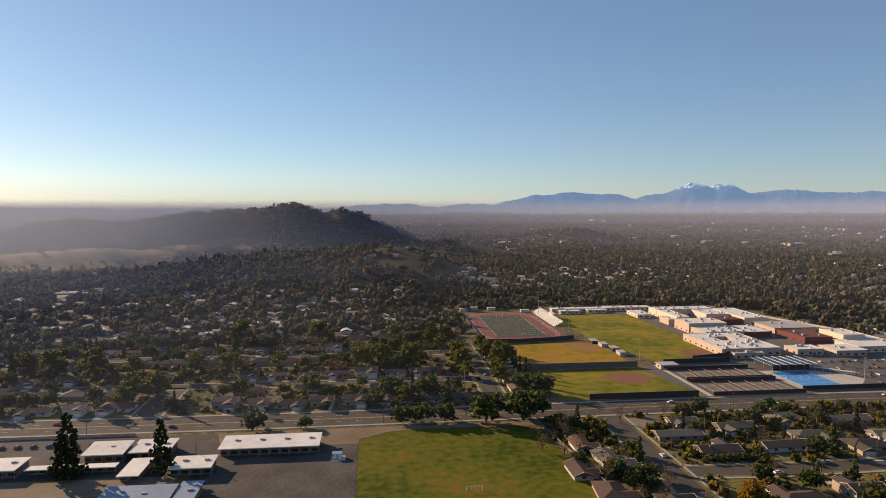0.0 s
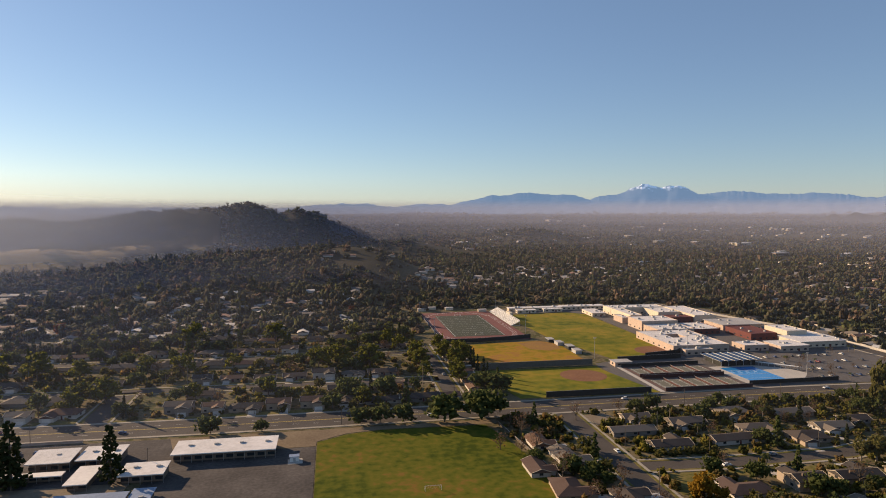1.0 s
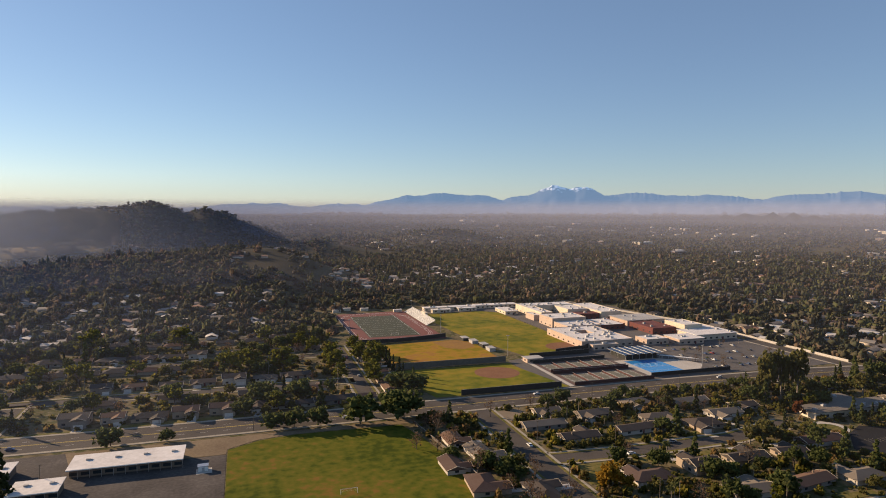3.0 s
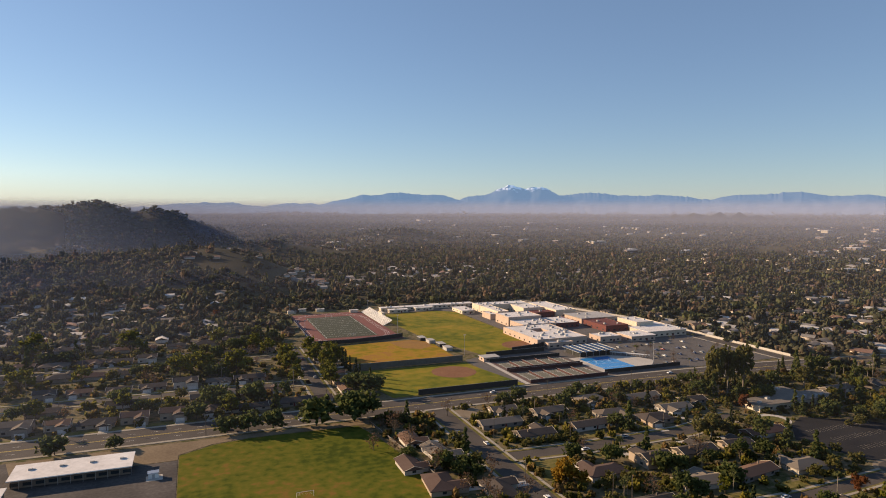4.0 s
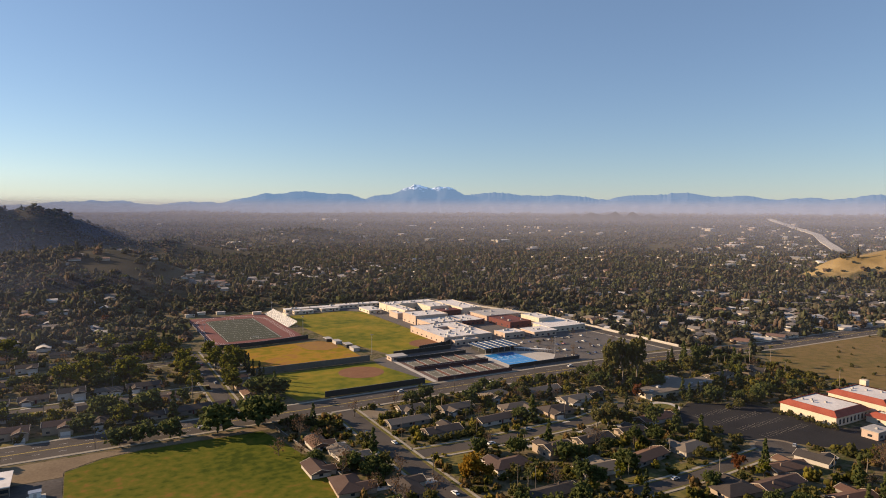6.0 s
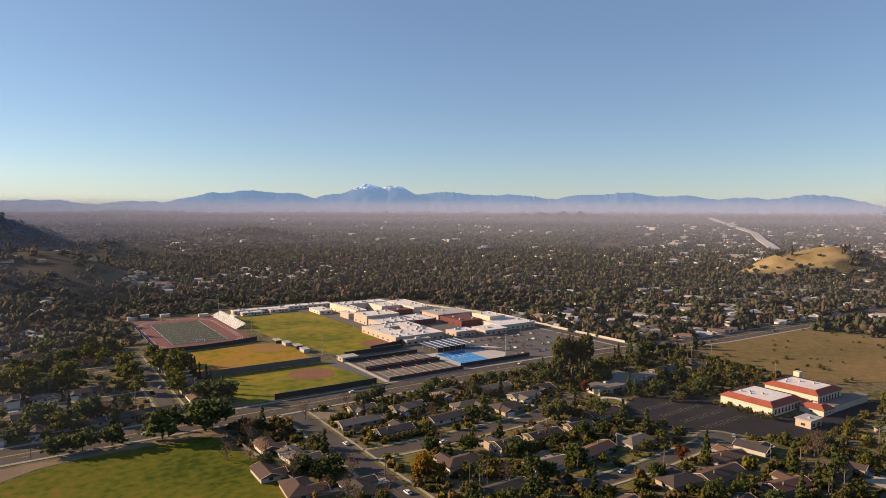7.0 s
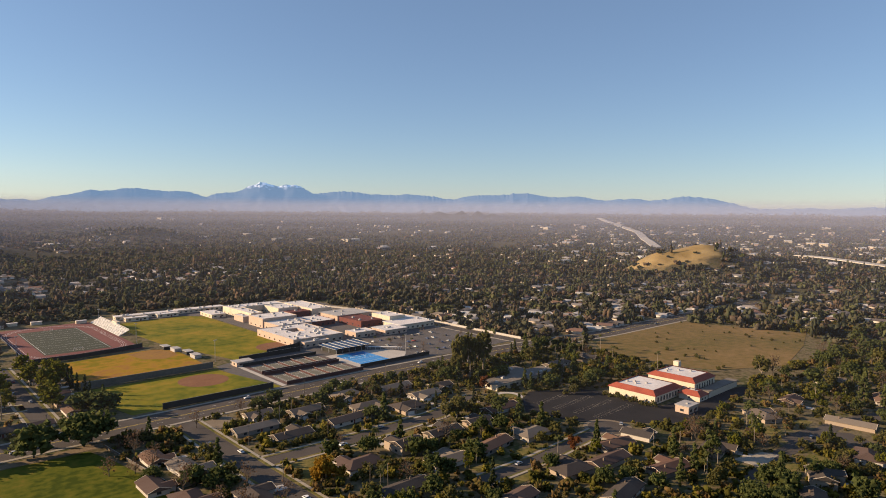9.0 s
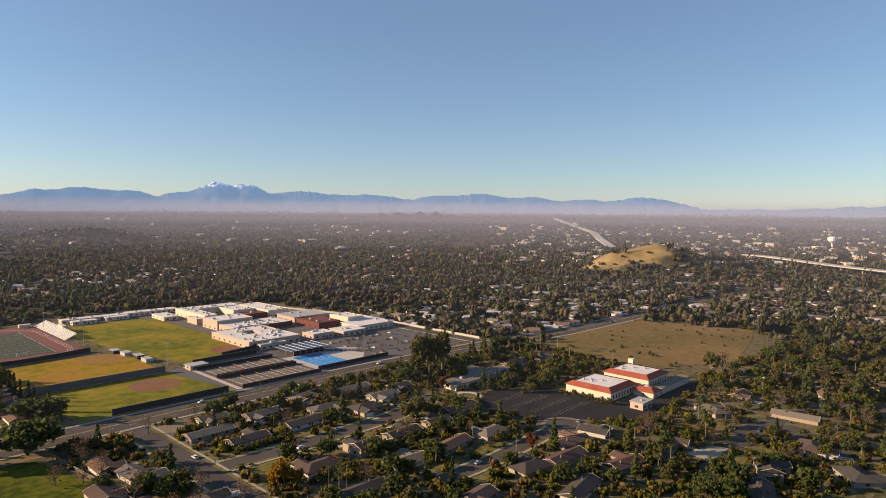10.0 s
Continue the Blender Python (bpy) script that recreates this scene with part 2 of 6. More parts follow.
PEAKS = [  # bearing, rise, half-width
    (-32, 7, 14), (-16, 5, 9), (-7, 6, 6), (1.3, 12, 5), (8.8, 10.5, 4), (14, 24, 4), (17.3, 29, 4.5), (20.3, 27, 3), (24.3, 25.5, 3), (26.9, 43, 2.6),
    (29.3, 42, 2.4), (34, 31, 5), (39.5, 26.5, 5), (46, 25, 4), (49.6, 29, 4), (54, 24, 4), (58.5, 20, 4), (63.4, 24, 4.2), (73, 5.5, 5), (82, 11, 7),
    (96, 12, 9)]
FAR = 4750.0


def ground_z(x, y):
    u, v = x / M, y / M
    z = sum(h * math.exp(-0.5 * (((u - a) / s) ** 2 + ((v - b) / w) ** 2)) for a, b, h, s, w in HILLS) * M
    r = math.hypot(x, y)
    if u < 420:
        edge = 530 + 115 * max(0.0, min(1.0, (u + 20) / 80))
        z *= max(0.0, min(1.0, (v - edge) / 110))
    if r > 900:
        k = noise.noise((x * 0.004, y * 0.004, 0.3))
        z += min(1.0, (r - 900) / 900) * 5 * k + z * (0.10 * noise.noise((x * 0.012, y * 0.012, 2.0)) + 0.12 * noise.noise((x * 0.006, y * 0.004, 5.0)) * min(1.0, max(0.0, (1950 - y) / 300)))
    if r > 1900:
        z += 112 * ((r - 1900) / 2850) ** 1.35
    return z


def dryness(x, y):
    u, v = x / M, y / M
    return max(math.exp(-0.5 * (((u - a) / s) ** 2 + ((v - b) / w) ** 2)) for a, b, s, w in DRY)


def mesh_object(name, verts, faces, mats, parent=None):
    me = bpy.data.meshes.new(name)
    me.from_pydata(verts, [], faces)
    for m in mats:
        me.materials.append(m)
    ob = new(name, me)
    ob.parent = parent
    return ob


def ground():
    rings = [0, 60, 120, 180] + [240 * (4900 / 240) ** (k / 118) for k in range(119)]
    bears = [-60 + 0.7 * k for k in range(229)] + [100 + 5 * k for k in range(40)]
    n = len(bears)
    verts, faces = [], []
    for r in rings:
        for b in bears:
            x, y = r * math.sin(radians(b)), r * math.cos(radians(b))
            verts.append((x, y, ground_z(x, y)))
    for i in range(len(rings) - 1):
        for j in range(n):
            k = (j + 1) % n
            faces.append((i * n + j, i * n + k, (i + 1) * n + k, (i + 1) * n + j))
    m = surface("urban_ground", [(0.045, 0.045, 0.02), (0.1, 0.082, 0.045), (0.17, 0.135, 0.08), (0.06, 0.066, 0.022), (0.11, 0.09, 0.05)], 0.03, 0.2, 0.95, low=0.33, high=0.66, spec=0.03)
    nt = m.node_tree
    p = nt.nodes["Principled BSDF"]
    base = p.inputs["Base Color"].links[0].from_socket
    at = nt.nodes.new("ShaderNodeAttribute")
    at.attribute_name = "dry"
    nz = nt.nodes.new("ShaderNodeTexNoise")
    nz.inputs["Scale"].default_value, nz.inputs["Detail"].default_value = 0.03, 6
    geo = nt.nodes.new("ShaderNodeNewGeometry")
    nt.links.new(geo.outputs["Position"], nz.inputs["Vector"])
    ad = nt.nodes.new("ShaderNodeMath")
    ad.operation = "MULTIPLY_ADD"
    nt.links.new(nz.outputs[0], ad.inputs[0])
    ad.inputs[1].default_value = 0.8
    nt.links.new(at.outputs["Fac"], ad.inputs[2])
    mr = nt.nodes.new("ShaderNodeMapRange")
    mr.inputs["From Min"].default_value, mr.inputs["From Max"].default_value = 0.82, 0.98
    nt.links.new(ad.outputs[0], mr.inputs["Value"])
    gold = ramp_of(nt, [(0.07, 0.055, 0.025), (0.16, 0.11, 0.04), (0.27, 0.19, 0.085), (0.34, 0.25, 0.12), (0.2, 0.14, 0.065)])
    nt.links.new(nz.outputs[0], gold.inputs[0])
    mx = nt.nodes.new("ShaderNodeMix")
    mx.data_type = "RGBA"
    sc = nt.nodes.new("ShaderNodeAttribute")
    sc.attribute_name = "scrub"
    brush = ramp_of(nt, [(0.022, 0.024, 0.014), (0.05, 0.045, 0.028), (0.075, 0.06, 0.04)])
    nt.links.new(nz.outputs[0], brush.inputs[0])
    m0 = nt.nodes.new("ShaderNodeMix")
    m0.data_type = "RGBA"
    nt.links.new(sc.outputs["Fac"], m0.inputs["Factor"])
    nt.links.new(base, m0.inputs["A"])
    nt.links.new(brush.outputs[0], m0.inputs["B"])
    base = m0.outputs["Result"]
    nt.links.new(mr.outputs[0], mx.inputs["Factor"])
    nt.links.new(base, mx.inputs["A"])
    nt.links.new(gold.outputs[0], mx.inputs["B"])
    nt.links.new(mx.outputs["Result"], p.inputs["Base Color"])
    ob = mesh_object("ground", verts, faces, [m])
    a = ob.data.attributes.new("dry", "FLOAT", "POINT")
    a.data.foreach_set("value", [dryness(v[0], v[1]) for v in verts])
    a = ob.data.attributes.new("scrub", "FLOAT", "POINT")
    a.data.foreach_set("value", [max(0.0, min(1.0, (v[2] - 12) / 25)) if 0 < math.hypot(v[0], v[1]) < 900 else max(0.55, min(1.0, (v[2] - 12) / 25)) for v in verts])
    for q in ob.data.polygons:
        q.use_smooth = True
    return tagged(ob, "brown and grey valley floor rising to wooded hills", "ground", kind="structure")


def rise(b):
    return sum((e * math.exp(-((b - c) / w) ** 2)) ** 5 for c, e, w in PEAKS) ** 0.2


def mountains():
    m = bpy.data.materials.new("hazy_mountain")
    m.use_nodes = True
    nt = m.node_tree
    p = nt.nodes["Principled BSDF"]
    p.inputs["Roughness"].default_value, p.inputs["Specular IOR Level"].default_value = 1.0, 0.0
    geo = nt.nodes.new("ShaderNodeNewGeometry")
    sep = nt.nodes.new("ShaderNodeSeparateXYZ")
    nt.links.new(geo.outputs["Position"], sep.inputs[0])
    nz = nt.nodes.new("ShaderNodeTexNoise")
    nz.inputs["Scale"].default_value, nz.inputs["Detail"].default_value = 0.032, 8
    nt.links.new(geo.outputs["Position"], nz.inputs["Vector"])
    ad = nt.nodes.new("ShaderNodeMath")
    ad.operation = "MULTIPLY_ADD"
    nt.links.new(nz.outputs[0], ad.inputs[0])
    ad.inputs[1].default_value = 160
    nt.links.new(sep.outputs["Z"], ad.inputs[2])
    mr = nt.nodes.new("ShaderNodeMapRange")
    mr.inputs["From Min"].default_value, mr.inputs["From Max"].default_value = 352, 380
    nt.links.new(ad.outputs[0], mr.inputs["Value"])
    mx = nt.nodes.new("ShaderNodeMix")
    mx.data_type = "RGBA"
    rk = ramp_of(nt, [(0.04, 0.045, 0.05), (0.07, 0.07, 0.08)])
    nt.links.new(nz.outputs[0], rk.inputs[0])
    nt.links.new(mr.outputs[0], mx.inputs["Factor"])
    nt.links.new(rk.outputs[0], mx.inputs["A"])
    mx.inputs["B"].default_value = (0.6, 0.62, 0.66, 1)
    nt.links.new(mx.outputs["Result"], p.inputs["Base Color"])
    # blue haze in front of the range is put into its emission
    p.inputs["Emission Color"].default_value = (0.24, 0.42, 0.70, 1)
    p.inputs["Emission Strength"].default_value = MOUNTAIN_HAZE_GLOW
    bears = [-60 + 0.16 * k for k in range(1026)]
    steps = 12
    verts, faces = [], []
    for b in bears:
        top = 100 * M + rise(b) / 1136 * FAR
        jag = 9 * noise.noise((b * 0.8, 0.5, 0)) - 11 * abs(noise.noise((b * 1.3, 1.5, 0))) - 7 * abs(noise.noise((b * 3.4, 2.5, 0))) + 3 * noise.noise((b * 7.0, 1.5, 3)) + 5
        for k in range(steps + 2):
            f = min(1.0, k / steps)
            r = FAR - 260 * (1 - f) + (60 if k > steps else 0)
            r += (1 - f) * 45 * noise.noise((b * 1.2, f * 3, 4.0))
            z = 70 + jag * f ** 4 + (top - 70) * f ** 0.8 * (1 + 0.05 * (1 - f) * noise.noise((b * 1.5, f * 4, 9.0)))
            if k > steps:
                z = 40
            verts.append((r * math.sin(radians(b)), r * math.cos(radians(b)), z))
    w = steps + 2
    for i in range(len(bears) - 1):
        for k in range(w - 1):
            faces.append((i * w + k, (i + 1) * w + k, (i + 1) * w + k + 1, i * w + k + 1))
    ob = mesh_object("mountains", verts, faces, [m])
    return tagged(ob, "distant mountain range with blue haze glow and two snow-streaked peaks", "mountain", kind="structure")


def haze_bank(r, thick, top, reach=500, towards_sun=False, tone=1.0):
    """Slanting see-through sheet standing in for valley smog, fading out at foot and top."""
    base = 112 * ((r - 1900) / 2850) ** 1.35 if r > 1900 else 0.0
    m = bpy.data.materials.new("haze_stand_in")
    m.use_nodes = True
    nt = m.node_tree
    n, l = nt.nodes, nt.links
    n.remove(n["Principled BSDF"])
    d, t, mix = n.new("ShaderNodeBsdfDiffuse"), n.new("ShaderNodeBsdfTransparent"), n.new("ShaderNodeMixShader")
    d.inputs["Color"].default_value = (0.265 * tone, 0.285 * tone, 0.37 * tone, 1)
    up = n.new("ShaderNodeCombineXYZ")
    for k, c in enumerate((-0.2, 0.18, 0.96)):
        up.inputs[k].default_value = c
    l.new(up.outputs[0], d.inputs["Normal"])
    geo, sep = n.new("ShaderNodeNewGeometry"), n.new("ShaderNodeSeparateXYZ")
    l.new(geo.outputs["Position"], sep.inputs[0])
    mr = n.new("ShaderNodeMapRange")
    mr.interpolation_type = "SMOOTHSTEP"
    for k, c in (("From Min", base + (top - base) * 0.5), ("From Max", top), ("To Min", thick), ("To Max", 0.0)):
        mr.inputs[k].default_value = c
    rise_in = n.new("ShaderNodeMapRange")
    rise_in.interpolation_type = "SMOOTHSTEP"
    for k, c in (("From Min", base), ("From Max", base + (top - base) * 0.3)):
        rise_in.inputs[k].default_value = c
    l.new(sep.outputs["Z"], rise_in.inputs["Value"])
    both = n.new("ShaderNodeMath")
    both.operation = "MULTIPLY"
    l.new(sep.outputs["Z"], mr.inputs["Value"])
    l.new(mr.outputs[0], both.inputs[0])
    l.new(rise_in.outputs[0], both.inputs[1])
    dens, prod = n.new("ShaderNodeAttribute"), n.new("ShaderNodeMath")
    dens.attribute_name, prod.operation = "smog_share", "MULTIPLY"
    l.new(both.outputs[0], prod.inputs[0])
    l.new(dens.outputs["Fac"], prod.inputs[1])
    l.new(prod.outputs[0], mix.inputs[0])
    l.new(t.outputs[0], mix.inputs[1])
    # stand-in for forward scattering: the sheet's colour is brightened on the sun side
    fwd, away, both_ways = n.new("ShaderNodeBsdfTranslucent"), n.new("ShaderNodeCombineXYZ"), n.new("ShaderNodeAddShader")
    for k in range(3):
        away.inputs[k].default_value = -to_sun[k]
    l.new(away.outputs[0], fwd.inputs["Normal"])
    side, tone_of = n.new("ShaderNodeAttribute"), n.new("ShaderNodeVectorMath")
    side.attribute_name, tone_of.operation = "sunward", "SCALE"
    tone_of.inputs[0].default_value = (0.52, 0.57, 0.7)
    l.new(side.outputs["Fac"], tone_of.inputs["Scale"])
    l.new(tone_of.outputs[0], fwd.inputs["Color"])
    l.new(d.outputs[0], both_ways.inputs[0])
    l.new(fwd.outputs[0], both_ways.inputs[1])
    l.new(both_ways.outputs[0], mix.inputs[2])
    l.new(mix.outputs[0], n["Material Output"].inputs["Surface"])
    verts, faces = [], []
    for k in range(111):
        b = radians(-52 + 1.4 * k)
        for f in (0, 0.33, 0.67, 1):
            q = r + reach * f
            verts.append((q * math.sin(b), q * math.cos(b), base - 2 + (top - base + 4) * f))
    for k in range(110):
        for j in range(3):
            faces.append((k * 4 + j, k * 4 + 4 + j, k * 4 + j + 5, k * 4 + j + 1))
    ob = mesh_object("haze_sheet", verts, faces, [m])
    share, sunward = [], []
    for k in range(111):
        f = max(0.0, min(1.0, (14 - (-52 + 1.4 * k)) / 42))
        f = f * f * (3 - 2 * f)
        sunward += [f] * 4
        # sheet also made thicker by bearing, for the veil towards the sun
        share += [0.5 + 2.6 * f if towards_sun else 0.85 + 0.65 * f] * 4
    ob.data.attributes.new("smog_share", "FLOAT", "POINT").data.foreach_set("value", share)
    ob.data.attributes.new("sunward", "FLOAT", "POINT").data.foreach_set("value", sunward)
    for q in ob.data.polygons:
        q.use_smooth = True
    return tagged(ob, "thin pale sheet standing in for smog over the valley floor", "smog", kind="structure")


MOUNTAIN_HAZE_GLOW = 0.34
ground()
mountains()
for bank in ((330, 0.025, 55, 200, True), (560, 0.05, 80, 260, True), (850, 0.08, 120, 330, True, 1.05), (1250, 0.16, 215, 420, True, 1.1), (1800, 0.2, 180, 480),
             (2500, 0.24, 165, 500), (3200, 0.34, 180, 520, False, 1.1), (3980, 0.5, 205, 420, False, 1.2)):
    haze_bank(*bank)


# ---- building blocks ----
def thing(name, x=0, y=0, z=0, rz=0, label="", category="", group="", kind=""):
    ob = new(name)
    ob.matrix_world = pose(x, y, z, 0, 0, rz)
    return tagged(ob, label, category, group, kind)


def part(name, bm, material, parent, label=""):
    me = bpy.data.meshes.new(name)
    bm.normal_update()
    bm.to_mesh(me)
    bm.free()
    me.materials.append(material)
    ob = new(name, me)
    ob.parent = parent
    return tagged(ob, label)


def add_box(bm, x0, x1, y0, y1, z0, z1):
    v = [bm.verts.new(c) for c in ((x0, y0, z0), (x1, y0, z0), (x1, y1, z0), (x0, y1, z0), (x0, y0, z1), (x1, y0, z1), (x1, y1, z1), (x0, y1, z1))]
    for f in ((3, 2, 1, 0), (4, 5, 6, 7), (0, 1, 5, 4), (1, 2, 6, 5), (2, 3, 7, 6), (3, 0, 4, 7)):
        bm.faces.new([v[i] for i in f])


def box(x0, x1, y0, y1, z0, z1):
    bm = bmesh.new()
    add_box(bm, x0, x1, y0, y1, z0, z1)
    return bm


def add_prism(bm, pts, z0, z1):
    a = [bm.verts.new((x, y, z0)) for x, y in pts]
    b = [bm.verts.new((x, y, z1)) for x, y in pts]
    n = len(pts)
    bm.faces.new(a[::-1])
    bm.faces.new(b)
    for i in range(n):
        j = (i + 1) % n
        bm.faces.new((a[i], a[j], b[j], b[i]))


def ccw(pts):
    s = sum(a[0] * b[1] - b[0] * a[1] for a, b in zip(pts, pts[1:] + pts[:1]))
    return pts if s > 0 else pts[::-1]


def add_tube(bm, pts, radii, n=6):
    """A tapered round bar along pts."""
    rows = []
    for k, (p, r) in enumerate(zip(pts, radii)):
        p = Vector(p)
        d = (Vector(pts[min(k + 1, len(pts) - 1)]) - Vector(pts[max(k - 1, 0)])).normalized()
        s = d.orthogonal().normalized()
        t = d.cross(s)
        rows.append([bm.verts.new(p + (s * math.cos(2 * math.pi * i / n) + t * math.sin(2 * math.pi * i / n)) * r) for i in range(n)])
    for a, b in zip(rows, rows[1:]):
        for i in range(n):
            bm.faces.new((a[i], a[(i + 1) % n], b[(i + 1) % n], b[i]))
    bm.faces.new(rows[0][::-1])
    bm.faces.new(rows[-1])


BLOCKED = np.zeros((1000, 1200), dtype=bool)   # cells of 2 m from (-600, 100): where no tree or house may stand


def cell(x, y):
    return int((y - 100) / 2), int((x + 600) / 2)


def block_poly(pts, pad=0.0):
    """Marks the cells inside a polygon (metres)."""
    xs, ys = [p[0] for p in pts], [p[1] for p in pts]
    for i in range(max(0, cell(0, min(ys) - pad)[0]), min(999, cell(0, max(ys) + pad)[0]) + 1):
        for j in range(max(0, cell(min(xs) - pad, 0)[1]), min(1199, cell(max(xs) + pad, 0)[1]) + 1):
            x, y = j * 2 - 599, i * 2 + 101
            inside = False
            for (ax, ay), (bx, by) in zip(pts, pts[1:] + pts[:1]):
                if (ay > y) != (by > y) and x < (bx - ax) * (y - ay) / (by - ay) + ax:
                    inside = not inside
            if inside:
                BLOCKED[i, j] = True


def block_box(x, y, hx, hy):
    i0, j0 = cell(x - hx, y - hy)
    i1, j1 = cell(x + hx, y + hy)
    BLOCKED[max(0, i0):max(0, i1 + 1), max(0, j0):max(0, j1 + 1)] = True


def blocked(x, y):
    i, j = cell(x, y)
    return 0 <= i < 1000 and 0 <= j < 1200 and bool(BLOCKED[i, j])


def sheet(name, plan, material, top, label, category, keep_clear=True):
    """A thin slab of ground cover over a plan polygon."""
    pts = ccw([(u * M, v * M) for u, v in plan])
    bm = bmesh.new()
    add_prism(bm, pts, -0.3, top)
    ob = part(name, bm, material, None)
    if keep_clear:
        block_poly(pts)
    return tagged(ob, label, category, kind="structure")


def arc(cx, cy, r, a0, a1, n=20, ry=None):
    return [(cx + r * math.cos(radians(a0 + (a1 - a0) * k / n)), cy + (ry or r) * math.sin(radians(a0 + (a1 - a0) * k / n))) for k in range(n + 1)]


def offset_line(line, d):
    out = []
    for k, p in enumerate(line):
        a, b = Vector(line[max(0, k - 1)]), Vector(line[min(len(line) - 1, k + 1)])
        t = (b - a).normalized()
        out.append((p[0] - t.y * d, p[1] + t.x * d))
    return out


def ribbon(name, line, d0, d1, material, top, label, category):
    """A strip between two offsets (metres) of a line (metres)."""
    a, b = offset_line(line, d0), offset_line(line, d1)
    bm = bmesh.new()
    for k in range(len(line) - 1):
        add_prism(bm, ccw([a[k], a[k + 1], b[k + 1], b[k]]), -0.3, top)
        block_poly(ccw([a[k], a[k + 1], b[k + 1], b[k]]))
    return tagged(part(name, bm, material, None), label, category, kind="structure")


def street(plan, width, label, walk_m=2.2, verge=0.0, cover=ASPHALT):
    line = [(u * M, v * M) for u, v in plan]
    h = width * M / 2
    ribbon("road", line, -h, h, cover, 0.06, label, "road")
    if walk_m:
        for s in (1, -1):
            lo, hi = sorted((s * (h + verge), s * (h + verge + walk_m)))
            ribbon("pavement", line, lo, hi, PATH_CONCRETE, 0.2, "pale concrete pavement with kerb beside the road", "pavement")
            if verge:
                lo, hi = sorted((s * h, s * (h + verge)))
                ribbon("verge", line, lo, hi, LAWN, 0.18, "patchy grass verge between kerb and pavement", "verge")


# ---- roads ----
MAIN = [(-420, 309), (-200, 309), (-60, 307), (100, 308.5), (250, 310), (340, 306), (450, 292), (640, 287), (900, 283)]
street(MAIN, 20, "wide grey asphalt main road with pale kerbs", 2.4)
street([(110.5, 298), (110.5, 222), (111, 120)], 10, "side street of worn grey asphalt", 1.6, 1.6)
street([(117, 229), (150, 227), (205, 228), (243, 237)], 8.5, "residential street of worn grey asphalt", 1.6, 1.6)
street([(168, 160), (200, 159), (246, 162)], 7, "short residential street ending in a turning circle", 1.5, 1.0)
street([(-113, 319), (-114, 372)], 12, "side street of worn grey asphalt", 1.6, 1.2)
street([(-400, 374), (60, 372)], 8.5, "residential street of worn grey asphalt", 1.6, 1.8)
street([(-400, 446), (60, 444)], 8.5, "residential street of worn grey asphalt", 1.6, 1.8)
street([(-400, 520), (20, 520)], 8.5, "residential street of worn grey asphalt", 1.6, 1.8)
street([(62, 340), (62, 470)], 9, "tree-lined residential street of worn grey asphalt", 1.6, 1.8)
street([(373, 316), (371, 480), (330, 640)], 11, "side road of grey asphalt beside the campus", 2.0)
street([(300, 95), (345, 92), (400, 70)], 8, "residential lane of worn grey asphalt", 0)
street([(240, 92), (265, 96), (300, 95)], 7, "residential lane of worn grey asphalt", 0)

# road paint
bm = bmesh.new()
line = [(u * M, v * M) for u, v in MAIN]
for d in (-0.35, 0.35):
    a, b = offset_line(line, d - 0.12), offset_line(line, d + 0.12)
    for k in range(len(line) - 1):
        add_prism(bm, ccw([a[k], a[k + 1], b[k + 1], b[k]]), 0.05, 0.068)
tagged(part("centre_line", bm, YELLOW_PAINT, None), "double yellow painted line along the main road", "road marking", kind="structure")
bm = bmesh.new()
for k in range(len(line) - 1):
    a, b = Vector(line[k]), Vector(line[k + 1])
    t = (b - a).normalized()
    nrm = Vector((-t.y, t.x))
    for s in range(int((b - a).length / 12)):
        for d in (-5.5, 5.5):
            c = a + t * (s * 12 + 3) + nrm * d
            q = [c + t * 2 + nrm * 0.06, c - t * 2 + nrm * 0.06, c - t * 2 - nrm * 0.06, c + t * 2 - nrm * 0.06]
            add_prism(bm, ccw([(p.x, p.y) for p in q]), 0.05, 0.068)
tagged(part("lane_dashes", bm, WHITE, None), "white painted lane dashes on the main road", "road marking", kind="stuff")

# ---- ground covers ----
sheet("soccer_field", [(-8.5, 277), (5, 285), (20, 288), (68, 287), (73, 268), (81, 220), (86, 140), (-8, 140)], GRASS, 0.12, "mown green grass playing field with yellowed patches", "field")
sheet("dirt_strip", [(-72, 292), (75, 294), (74, 288.3), (20, 289), (4, 286), (-8.8, 278), (-9, 272.5), (-66, 272.5)], DIRT, 0.10, "bare brown dirt strip beside the pavement", "ground")
sheet("schoolyard", [(-66, 272), (-8.9, 272), (-8.4, 140), (-75, 140), (-70, 262)], YARD_ASPHALT, 0.08, "worn grey asphalt school yard with patches", "yard")
sheet("car_park", [(-178, 292), (-66.4, 292), (-66.4, 262), (-70.4, 262), (-75, 246), (-178, 248)], YARD_ASPHALT, 0.07, "grey asphalt school car park", "car park")
sheet("sandy_yard", [(-178, 246.6), (-75.4, 246.6), (-75.4, 140), (-178, 140)], SAND, 0.09, "pale sandy school grounds", "yard")
sheet("upper_field", [(157, 588), (222, 594), (236, 580), (237, 438), (228, 408), (183, 400), (164, 478)], GREEN_GRASS, 0.12, "yellow-green grass baseball outfield beside the campus", "field")
sheet("baseball_infield", arc(224, 420, 15, 0, 340, 22), INFIELD, 0.17, "reddish clay baseball infield", "field")
sheet("gold_field", [(88, 460), (120, 466), (153, 466), (164, 455), (163, 391), (90, 391)], GOLD_GRASS, 0.12, "golden dry grass baseball field", "field")
sheet("gold_infield", [(134, 462), (152, 465), (162, 454), (160, 440), (150, 433), (138, 440)], GOLD_DIRT, 0.16, "worn brown clay patch in the dry field", "field")
